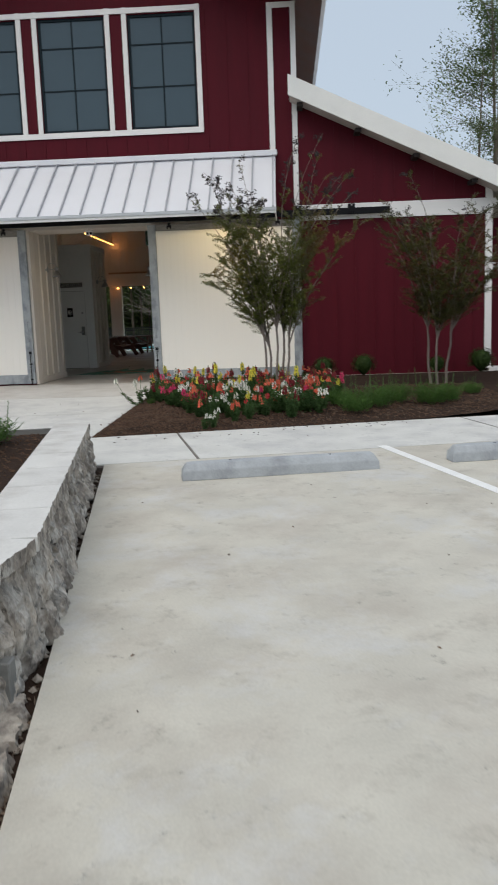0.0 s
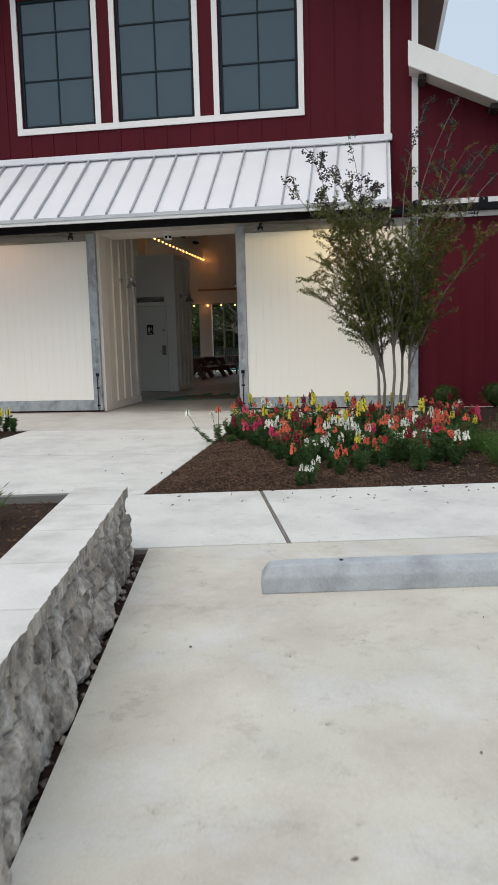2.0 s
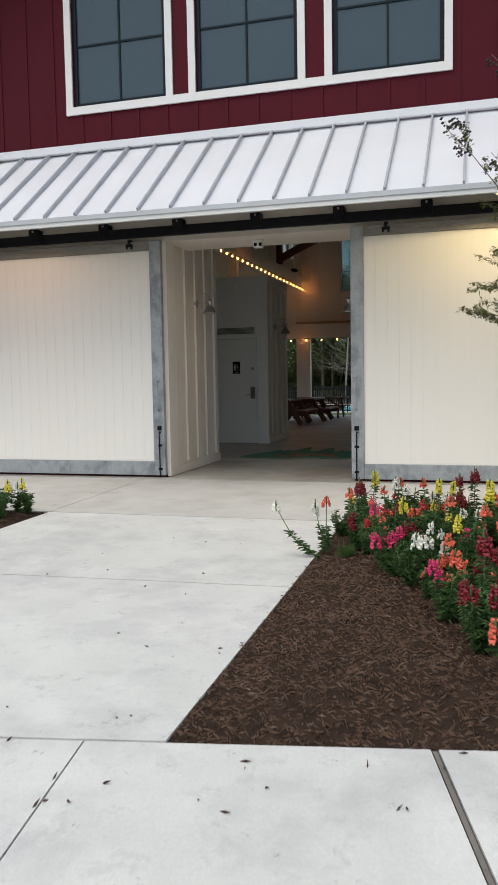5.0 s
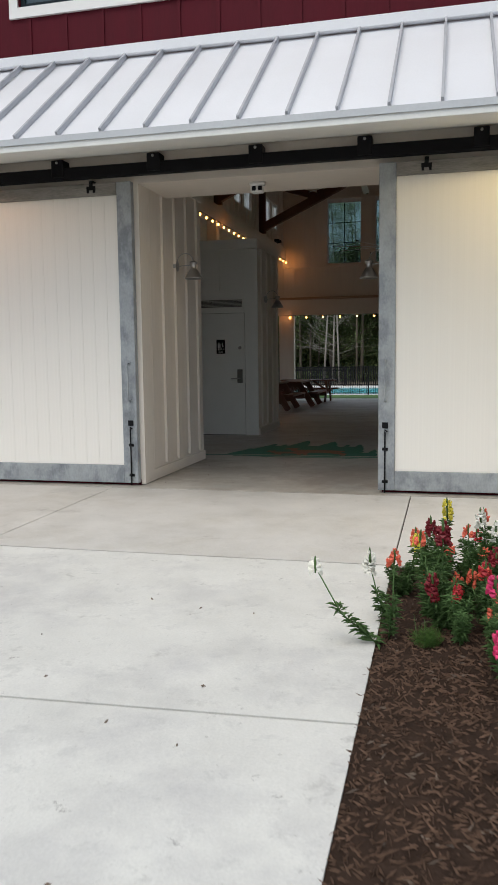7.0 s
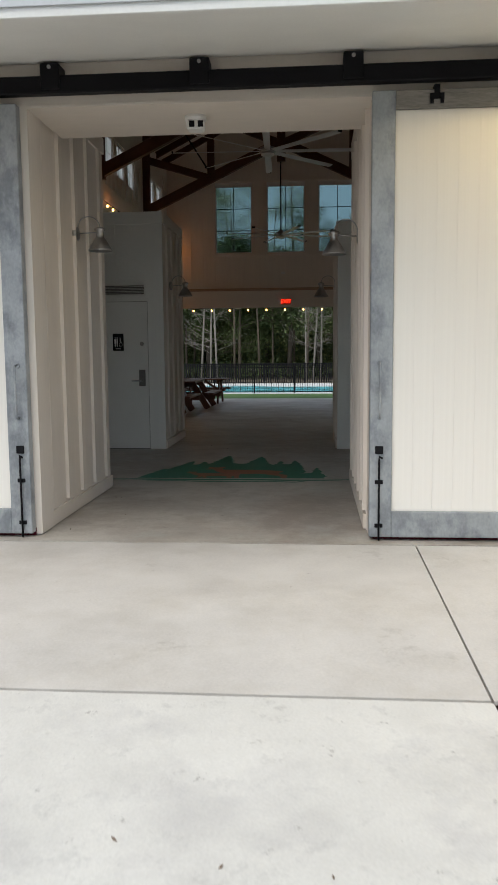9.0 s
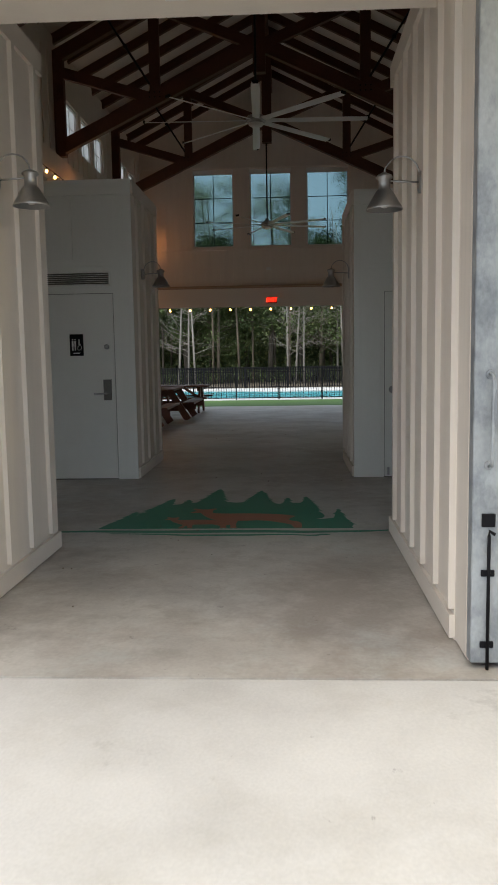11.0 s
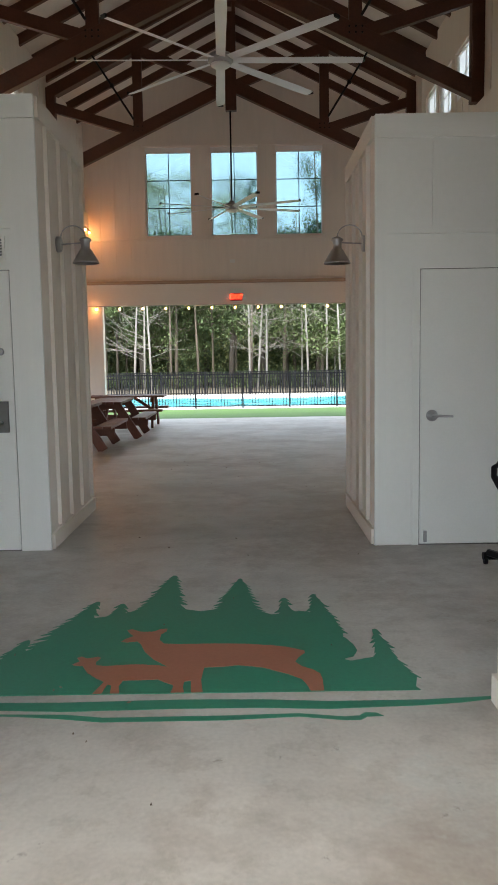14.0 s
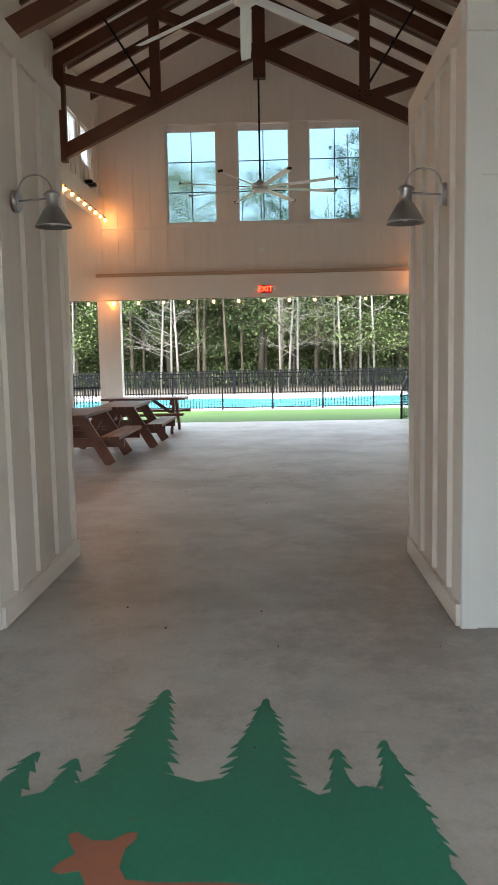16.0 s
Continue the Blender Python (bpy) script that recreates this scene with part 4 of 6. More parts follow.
for k in range(10):
    a = 2 * math.pi * k / 12 + 2.2
    add_box(bm, -5.855 + 0.024 * math.cos(a) - 0.004, -5.855 + 0.024 * math.cos(a) + 0.004, y - 0.010, y - 0.008, 1.79 + 0.024 * math.sin(a) - 0.004, 1.79 + 0.024 * math.sin(a) + 0.004)
add_box(bm, -5.93, -5.85, y - 0.010, y - 0.008, 1.725, 1.737)
part("symbols", bm, M["plastic"], sign)
vent = thing("louvre_vent", "gray louvred vent above the restroom door", "vent")
boxes("vent_frame", [(-6.40, -5.47, YB - 0.03, YB - 0.002, 2.49, 2.51), (-6.40, -5.47, YB - 0.03, YB - 0.002, 2.65, 2.67), (-6.40, -6.38, YB - 0.03, YB - 0.002, 2.51, 2.65), (-5.49, -5.47, YB - 0.03, YB - 0.002, 2.51, 2.65)], M["gray"], vent)
for k in range(6):
    z = 2.52 + 0.022 * k
    bm = bmesh.new()
    add_box(bm, -6.38, -5.49, -0.012, 0.012, -0.002, 0.002, Matrix.Translation((0, YB - 0.018, z + 0.01)) @ Matrix.Rotation(radians(40), 4, "X"))
    part("slat", bm, M["vent"], vent)
boxes("backing", [(-6.38, -5.49, YB - 0.004, YB - 0.002, 2.51, 2.65)], M["vent"], vent)
room_door("pale gray storeroom door with a lever handle", -2.325, -1.39, 2.37, True, False)
stop = thing("door_stop", "small gray kick-down door stop", "door stop")
boxes("foot", [(-2.295, -2.27, YB - 0.05, YB - 0.027, 0.27, 0.36)], M["steel"], stop, bevel=0.003)


# rear wall battens, beam and ledge
x = -8.0
while x < 0.2:
    hit = [p for p in FPANES if p[0] - 0.03 < x < p[1] + 0.03]
    if hit:
        strip("batten", "inner", wall_rear, x - 0.02, x + 0.02, RY - 0.016, RY, 3.92, 4.93)
    else:
        strip("batten", "inner", wall_rear, x - 0.02, x + 0.02, RY - 0.016, RY, 3.92, 5.0 if hit else min(7.4, roof_z(x - CX) - 0.35))
    x += 0.406
strip("trim_board", "inner", wall_rear, -8.0, 0.15, RY - 0.03, RY, 7.34, 7.44)
strip("trim_board", "inner", wall_rear, -8.0, 0.15, RY - 0.03, RY, 4.90, 4.97)
# the ledge is coloured brown to draw the shadow beneath it
strip("ledge", "ledge", wall_rear, -8.15, 0.25, RY - 0.10, RY - 0.001, 3.74, 3.82)
strip("beam_face", "inner", wall_rear, -12.3, 4.4, RY - 0.05, RY - 0.001, 3.17, 3.735)
for s in (-1, 1):
    xs_ = CX + s * 4.02
    y = 17.6
    while y < 38.2:
        xx = sorted((xs_, xs_ - s * 0.018))
        if not any(c[0] - 0.05 < y < c[1] + 0.05 for c in CLER):
            strip("batten", "inner", wall_rear, xx[0], xx[1], y - 0.02, y + 0.02, 5.63, 7.5)
        else:
            strip("batten", "inner", wall_rear, xx[0], xx[1], y - 0.02, y + 0.02, 5.63, 6.10)
        y += 0.406

# ---- ceiling fans ----
def ceiling_fan(x, y, z, top, turn, span):
    f = thing("ceiling_fan", "large eight-bladed silver ceiling fan on a long black rod", "ceiling fan", "ceiling fans", at=(x, y, z), rz=turn)
    bm = bmesh.new()
    lathe(bm, [(0.02, 0.1), (0.02, top - z)], 10)
    part("down_rod", bm, M["black"], f)
    bm = bmesh.new()
    lathe(bm, [(0.05, 0.14), (0.07, 0.10), (0.155, 0.07), (0.17, 0.03), (0.17, -0.02), (0.14, -0.05)], 24)
    part("motor_housing", bm, M["steel"], f)
    bm = bmesh.new()
    lathe(bm, [(0.13, -0.05), (0.13, -0.075), (0.10, -0.095), (0.02, -0.10)], 24)
    part("light_disc", bm, M["plastic"], f, "white round lens under the hub")
    blade = None
    for k in range(8):
        if blade is None:
            bm = bmesh.new()
            r0, r1, n = 0.17, span, 6
            rows = []
            for i in range(n + 1):
                r = r0 + (r1 - r0) * i / n
                w = (0.05 + 0.012 * (i / n) - (0.01 if i == n else 0)) * span / 1.56
                tw = radians(-14)
                rows.append([bm.verts.new((r, a * math.cos(tw) * w, a * math.sin(tw) * w + h)) for a, h in ((-1, 0.0), (0, 0.012), (1, 0.0), (0, -0.006))])
            for q, s in zip(rows, rows[1:]):
                for j in range(4):
                    bm.faces.new((q[j], q[(j + 1) % 4], s[(j + 1) % 4], s[j]))
            bm.faces.new(rows[0])
            bm.faces.new(rows[-1][::-1])
            blade = part("blade", bm, M["galvblade"], f)
            tipbm = bmesh.new()
            add_box(tipbm, span, span + 0.025, -0.045, 0.045, -0.012, 0.03)
            tip = part("blade_tip", tipbm, M["black"], blade)
        else:
            b = piece("blade", blade.data, f, (0, 0, 0), 2 * math.pi * k / 8)
            piece("blade_tip", tip.data, b, (0, 0, 0))
    return f


M["galvblade"] = mat("fan_blade_aluminium", (0.80, 0.80, 0.80), 0.45, 0.0, var=0.05, bump=0)
ceiling_fan(-3.96, 27.7, 5.72, 9.5, 2.1, 1.93)
ceiling_fan(-3.97, 34.5, 5.03, 7.08, 20, 1.6)


# ---- gooseneck lamps ----
def gooseneck(x, y, z, side):
    """Fixed to a wall that faces side along x."""
    g = thing("gooseneck_wall_lamp", "galvanised gooseneck barn lamp on a round wall plate, unlit", "wall lamp", "gooseneck lamps")
    r = Matrix.Translation((x, y, z)) @ Matrix.Rotation(radians(90) * side, 4, "Y")
    bm = bmesh.new()
    lathe(bm, [(0.065, 0), (0.065, 0.028), (0.055, 0.036)], 20, r)
    part("wall_plate", bm, M["steel"], g)
    bm = bmesh.new()
    pts = [(x + side * (0.03 + 0.0), y, z - 0.01)]
    for k in range(11):
        a = math.pi * k / 10
        pts.append((x + side * (0.133 - 0.102 * math.cos(a)), y, z + 0.05 + 0.10 * math.sin(a)))
    pts.append((x + side * 0.235, y, z + 0.02))
    tube(bm, pts, 0.0055, 8)
    tube(bm, [(x + side * 0.03, y, z), (x + side * 0.20, y, z + 0.01)], 0.006, 6)
    part("arm", bm, M["steel"], g)
    bm = bmesh.new()
    t = Matrix.Translation((x + side * 0.235, y, z))
    lathe(bm, [(0.01, 0.06), (0.042, 0.045), (0.052, 0.03), (0.036, 0.015), (0.036, -0.035), (0.05, -0.05), (0.106, -0.145), (0.11, -0.157), (0.105, -0.157), (0.046, -0.055), (0.016, -0.05)], 28, t)
    part("shade", bm, M["steel"], g)
    bm = bmesh.new()
    lathe(bm, [(0.012, -0.06), (0.03, -0.09), (0.032, -0.12), (0.015, -0.145)], 12, t)
    part("bulb", bm, M["plastic"], g)


gooseneck(-5.18, 18.22, 2.74, 1)
gooseneck(-2.60, 18.30, 2.68, -1)
gooseneck(-5.21, 23.20, 2.68, 1)
gooseneck(-2.675, 23.07, 2.63, -1)

# ---- string lights ----
def string_light(name_label, pts, n):
    s = thing("string_lights", name_label, "string lights")
    bm = bmesh.new()
    tube(bm, pts, 0.006, 5)
    part("cable", bm, M["black"], s)
    bm = bmesh.new()
    lathe(bm, [(0.016, 0.0), (0.016, -0.04)], 8)
    sock = part("socket", bm, M["black"], s)
    bm = bmesh.new()
    lathe(bm, [(0.012, -0.041), (0.026, -0.06), (0.030, -0.08), (0.022, -0.10), (0.006, -0.11)], 10)
    bulb = part("bulb", bm, M["bulb"], s)
    a, b = Vector(pts[0]), Vector(pts[-1])
    for k in range(n):
        p = a.lerp(b, k / (n - 1))
        if k == 0:
            sock.location = bulb.location = p
        else:
            piece("socket", sock.data, s, p)
            piece("bulb", bulb.data, s, p)


string_light("string of warm glowing bulbs along the white beam", [(-7.84, 22.0, 5.17), (-7.84, 38.1, 5.17)], 32)
string_light("string of warm glowing bulbs over the open side", [(-11.5, 38.275, 3.164), (3.5, 38.275, 3.164)], 25)
for p, e in (((-7.7, 37.9, 5.05), 1.6), ((-7.86, 37.95, 3.05), 1.0), ((-7.6, 30, 5.0), 2), ((-7.6, 25, 5.0), 2), ((-0.2, 37.9, 3.6), 1.6), ((-9.5, 36, 3.6), 1.5)):
    lamp("string_glow", "POINT", e, (1.0, 0.34, 0.09), p, 0.08)

# ---- exit sign, sensor, small fittings ----
ex = thing("exit_sign", "white lit exit sign with red letters and two small lamp heads", "exit sign")
xe, ye, ze = -3.96, RY - 0.055, 3.36
boxes("housing", [(xe - 0.16, xe + 0.16, ye - 0.05, ye, ze - 0.10, ze + 0.10)], M["exitface"], ex, bevel=0.008)
cu = bpy.data.curves.new("letters", "FONT")
cu.body, cu.size, cu.align_x, cu.align_y, cu.extrude = "EXIT", 0.17, "CENTER", "CENTER", 0.004
lt = new("letters_curve", cu)
bpy.context.view_layer.update()
me = bpy.data.meshes.new_from_object(lt)
bpy.data.objects.remove(lt)
me.materials.clear()
me.materials.append(M["exit"])
o = new("letters", me)
o.parent = ex
o.matrix_basis = pose(xe, ye - 0.056, ze, 90)
for s in (-1, 1):
    bm = bmesh.new()
    lathe(bm, [(0.03, 0), (0.045, 0.05), (0.04, 0.07)], 12, Matrix.Translation((xe + s * 0.22, ye - 0.03, ze + 0.02)) @ Matrix.Rotation(radians(90), 4, "X"))
    add_box(bm, xe + s * 0.19 - 0.03, xe + s * 0.19 + 0.03, ye - 0.03, ye, ze + 0.005, ze + 0.03)
    part("lamp_head", bm, M["plastic"], ex)
sn = thing("motion_sensor", "white ceiling sensor with two dark windows under the header", "sensor")
bm = bmesh.new()
lathe(bm, [(0.085, 0), (0.085, -0.03), (0.075, -0.04)], 20, Matrix.Translation((-3.93, 17.35, DOOR_Z - 0.022)))
part("base", bm, M["plastic"], sn)
boxes("body", [(-3.995, -3.865, 17.29, 17.41, DOOR_Z - 0.13, DOOR_Z - 0.055)], M["plastic"], sn, bevel=0.012)
for x in (-3.972, -3.905):
    boxes("lens", [(x, x + 0.04, 17.282, 17.292, DOOR_Z - 0.115, DOOR_Z - 0.07)], M["black"], sn)
sp = thing("sprinkler_plate", "small white wall fitting on the end wall", "wall fitting")
boxes("plate", [(-4.12, -3.98, RY - 0.03, RY - 0.0, 4.28, 4.36)], M["plastic"], sp, bevel=0.006)
fl = thing("floodlight", "small black twin floodlight on the beam", "floodlight")
for dy in (0, 0.3):
    boxes("head", [(-7.95, -7.78, 36.6 + dy, 36.75 + dy, 5.66, 5.74)], M["black"], fl, bevel=0.01)
boxes("arm", [(-7.97, -7.9, 36.6, 37.05, 5.60, 5.66)], M["black"], fl)

# ---- mural ----
MY = 19.90


mural = thing("floor_mural", "painted floor mural of a green conifer wood with two brown deer", "floor painting")


def dome(xc, top, left, right, y0, jag, seed, flat=0.85):
    """A fir's outline from its left foot over the tip to its right foot, with drooping jagged boughs."""
    r = random.Random(seed)
    n = max(2, int((top - y0) / jag))
    L, R = [(xc - 0.014, top - 0.012)], [(xc + 0.014, top - 0.012)]
    for k in range(1, n + 1):
        yy = top - (top - y0) * k / n
        for side, w0, sg in ((L, left, -1), (R, right, 1)):
            w = w0 * (k / n) ** flat
            d = r.uniform(-0.012, 0.012)
            side += [(xc + sg * (w + r.uniform(0.0, 0.03)), yy + d - 0.012), (xc + sg * w * r.uniform(0.66, 0.88), yy + d + 0.004)]
    return L[::-1] + [(xc, top)] + R


def flat_shape(name, pts, top, material):
    bm = bmesh.new()
    lo = [bm.verts.new((x, y, ZF - 0.004)) for x, y in pts]
    hi = [bm.verts.new((x, y, ZF + top)) for x, y in pts]
    bm.faces.new(hi)
    for k in range(len(pts)):
        bm.faces.new((lo[k], lo[(k + 1) % len(pts)], hi[(k + 1) % len(pts)], hi[k]))
    return part(name, bm, material, mural)


firs = [(-4.84, 20.61, 0.13, 0.06, 20.10), (-4.59, 21.27, 0.27, 0.08, 20.35), (-4.43, 21.22, 0.05, 0.06, 20.98), (-4.17, 21.84, 0.17, 0.13, 21.05), (-3.72, 21.74, 0.18, 0.14, 20.98), (-3.446, 21.29, 0.05, 0.05, 20.95), (-3.257, 21.36, 0.09, 0.12, 20.66), (-2.977, 20.705, 0.06, 0.05, 20.30), (-2.96, 20.34, 0.03, 0.09, 20.05)]
for k, (xc, top, lf, rt, y0) in enumerate(firs):
    o = dome(xc, top, lf, rt, y0, 0.062, k)
    foot = 20.15 if xc < -3.1 else MY + 0.02
    flat_shape("fir", [(o[0][0] * 0.7 + xc * 0.3, foot)] + o + [(o[-1][0] * 0.6 + xc * 0.4, foot)], 0.0016 + 0.00012 * k, M["green"])
flat_shape("woodland", [(-5.03, MY), (-2.895, MY), (-2.96, 20.09), (-2.955, 20.3), (-3.03, 20.30), (-3.16, 20.25), (-3.205, 20.275), (-3.14, 20.31), (-3.112, 20.39), (-3.12, 20.47), (-3.15, 20.57), (-3.215, 20.64), (-3.16, 20.70), (-3.18, 20.95), (-3.36, 21.03), (-3.53, 20.97), (-3.62, 21.06), (-3.80, 21.10), (-3.95, 21.05), (-4.16, 21.15), (-4.35, 21.06), (-4.49, 20.98), (-4.62, 20.92), (-4.74, 20.45), (-4.88, 20.32), (-4.98, 20.12)], 0.003, M["green"])
flat_shape("ground_stroke", [(-5.5, 19.80), (-5.05, 19.835), (-4.48, 19.82), (-3.96, 19.835), (-3.6, 19.825), (-3.31, 19.797), (-2.9, 19.80), (-2.45, 19.835), (-2.75, 19.765), (-2.95, 19.742), (-3.32, 19.722), (-3.6, 19.742), (-3.93, 19.745), (-4.45, 19.73), (-5.05, 19.775), (-5.5, 19.765)], 0.002, M["green"])
flat_shape("ground_stroke", [(-4.9, 19.72), (-4.64, 19.71), (-4.43, 19.70), (-4.27, 19.668), (-3.75, 19.672), (-3.45, 19.684), (-3.27, 19.648), (-3.20, 19.655), (-3.175, 19.684), (-3.13, 19.68), (-3.10, 19.648), (-3.17, 19.645), (-3.2, 19.615), (-3.27, 19.616), (-3.45, 19.655), (-3.75, 19.63), (-4.27, 19.627), (-4.43, 19.66), (-4.64, 19.69), (-4.9, 19.71)], 0.002, M["green"])

DEER = [(0, .655), (.015, .69), (.055, .735), (.02, .79), (.005, .83), (.03, .845), (.09, .80), (.15, .80), (.19, .84), (.225, .845), (.225, .81), (.20, .76), (.20, .67), (.23, .615), (.32, .603), (.50, .605), (.66, .594), (.80, .565), (.88, .535), (.955, .485), (.955, .455), (.92, .40), (.90, .34), (.93, .28), (.98, .24), (1.01, .19), (1.015, .12), (1.01, 0), (.95, 0), (.935, .08), (.92, .13), (.86, .19), (.74, .275), (.62, .31), (.55, .29), (.459, .286), (.452, .14), (.468, 0), (.415, 0), (.405, .13), (.375, .12), (.375, 0), (.325, 0), (.335, .15), (.305, .27), (.20, .40), (.145, .50), (.11, .61), (.085, .655), (.03, .64)]
FAWN = [(0, .345), (.03, .385), (.005, .43), (.025, .445), (.06, .42), (.105, .44), (.125, .425), (.11, .375), (.12, .33), (.16, .318), (.31, .334), (.42, .32), (.52, .27), (.555, .19), (.555, .1), (.575, 0), (.53, 0), (.52, .08), (.48, .11), (.44, .15), (.28, .14), (.27, .08), (.286, 0), (.243, 0), (.235, .09), (.215, .10), (.205, 0), (.165, 0), (.195, .13), (.15, .17), (.09, .246), (.055, .325), (.015, .33)]
for name, x0, top, outline in (("deer", -4.335, 0.0045, DEER), ("fawn", -4.525, 0.0052, FAWN)):
    flat_shape(name, [(x0 + a, MY + 0.004 + b) for a, b in outline], top, M["brown"])

# ---- wheel stops ----
def wheel_stop(u, v):
    s = thing("wheel_stop", "pale gray precast concrete wheel stop on the parking slab", "wheel stop", "wheel stops")
    x, y = P(u, v)
    s.matrix_basis = Matrix.LocRotScale((x, y, GX * y), Euler((math.atan(GX) * math.cos(PA), 0, PA)), None)
    bm = bmesh.new()
    prof = [(-0.09, 0), (0.09, 0), (0.085, 0.09), (0.055, 0.155), (-0.055, 0.155), (-0.085, 0.09)]
    ends = []
    for k in range(13):
        xx = 1.83 * k / 12
        c = 0.03 if k in (0, 12) else 0
        ends.append([bm.verts.new((xx + (0.05 * (1 if k == 0 else -1) if k in (0, 12) and z > 0.1 else 0), yy * (1 - c), z * (1 - c))) for yy, z in prof])
    for q, r in zip(ends, ends[1:]):
        for j in range(6):
            bm.faces.new((q[j], q[(j + 1) % 6], r[(j + 1) % 6], r[j]))
    bm.faces.new(ends[0])
    bm.faces.new(ends[-1][::-1])
    part("block", bm, M["stop"], s, bevel=0.006)
    for xx in (0.45, 1.38):
        bm = bmesh.new()
        lathe(bm, [(0.012, 0.15), (0.012, 0.159)], 8, Matrix.Translation((xx, 0, 0)))
        part("pin", bm, M["black"], s)


wheel_stop(0.73, -0.95)
wheel_stop(3.30, -0.88)
wheel_stop(6.4, -0.90)

# ---- the stone planter wall ----
pl = thing("stone_planter_wall", "low rock-faced limestone planter wall with smooth pale capstones", "planter wall")
TOP = 0.56
rnd = random.Random(11)


def rock(parent, x0, x1, y0, y1, z0, z1, turn, origin, seed, bulge=0.022):
    """A rock-faced block: x along the wall, its face towards -y, in the frame at origin turned by turn."""
    bm = bmesh.new()
    nx, nz = 26, 14
    rk = random.Random(int(seed * 97))
    cx, cz = (x0 + x1) / 2, (z0 + z1) / 2
    planes = [(rk.uniform(-0.35, 0.35), rk.uniform(-0.4, 0.4), rk.uniform(0.0, 0.035)) for _ in range(6)]
    m = Matrix.Translation((*origin, 0)) @ Matrix.Rotation(turn, 4, "Z")
    face = []
    tilt = 0.05 * math.sin(seed * 5.1)
    for j in range(nz + 1):
        row = []
        for i in range(nx + 1):
            x, z = x0 + (x1 - x0) * i / nx, z0 + (z1 - z0) * j / nz
            e = min(i, nx - i, 2) * min(j, nz - j, 2) / 4
            n = noise.noise(Vector((x * 5 + seed, z * 5, seed * 1.7)))
            n2 = noise.noise(Vector((x * 19 + seed, z * 15, seed)))
            n3 = noise.noise(Vector((x * 10 + seed, z * 8, seed * 2.3)))
            cut = min(a * (x - cx) + b * (z - cz) + c for a, b, c in planes)
            n4 = noise.noise(Vector((x * 60 + seed, z * 32, seed)))
            y = y0 - 0.15 * max(0.0, TOP - 0.1 - z) - e ** 0.5 * (bulge * (0.9 + 0.6 * n) + max(cut, -0.03)) + 0.014 * n2 + 0.014 * n4 + 0.012 * n3 + 0.024 * abs(noise.noise(Vector((x * 11 + z * 9 + seed, z * 16 - x * 5, seed * 0.7)))) + tilt * (i / nx - 0.5) * (x1 - x0)
            row.append(bm.verts.new(m @ Vector((x + 0.004 * n2, y, z + 0.005 * n))))
        face.append(row)
    for j in range(nz):
        for i in range(nx):
            bm.faces.new((face[j][i], face[j][i + 1], face[j + 1][i + 1], face[j + 1][i]))
    back = [bm.verts.new(m @ Vector(c)) for c in ((x0, y1, z0), (x1, y1, z0), (x1, y1, z1), (x0, y1, z1))]
    bm.faces.new(face[0][::-1] + [back[0], back[1]])
    bm.faces.new(face[nz] + [back[2], back[3]])
    bm.faces.new([r[0] for r in face] + [back[3], back[0]])
    bm.faces.new([r[nx] for r in face][::-1] + [back[1], back[2]])
    bm.faces.new(back[::-1])
    return part("stone", bm, M["stone"], parent)


def stone_run(origin, turn, length, depth=0.26, z_of=lambda s: -0.02, seed=0):
    """Courses of rock-faced stones along x from origin; the face looks to -y."""
    r = random.Random(seed)
    s0 = 0.0
    k = 0
    while s0 < length - 0.05:
        w = min(r.uniform(0.24, 0.46), length - s0)
        if length - s0 - w < 0.12:
            w = length - s0
        zb = z_of(s0)
        cuts = [zb, zb + r.uniform(0.12, 0.2), zb + r.uniform(0.26, 0.34), TOP - 0.075]
        if r.random() < 0.4:
            cuts.pop(2 if r.random() < 0.5 else 1)
        for a, b in zip(cuts, cuts[1:]):
            k += 1
            if w > 0.34 and b - a < 0.2 and r.random() < 0.6:
                c = w * r.uniform(0.4, 0.6)
                rock(pl, s0 + 0.003, s0 + c - 0.003, r.uniform(-0.02, 0.01), depth, a + 0.003, b - 0.003, turn, origin, k * 3.1 + seed)
                rock(pl, s0 + c + 0.003, s0 + w - 0.003, r.uniform(-0.02, 0.01), depth, a + 0.003, b - 0.003, turn, origin, k * 5.3 + seed)
            else:
                rock(pl, s0 + 0.003, s0 + w - 0.003, r.uniform(-0.025, 0.01), depth, a + 0.003, b - 0.003, turn, origin, k * 3.1 + seed)
        s0 += w


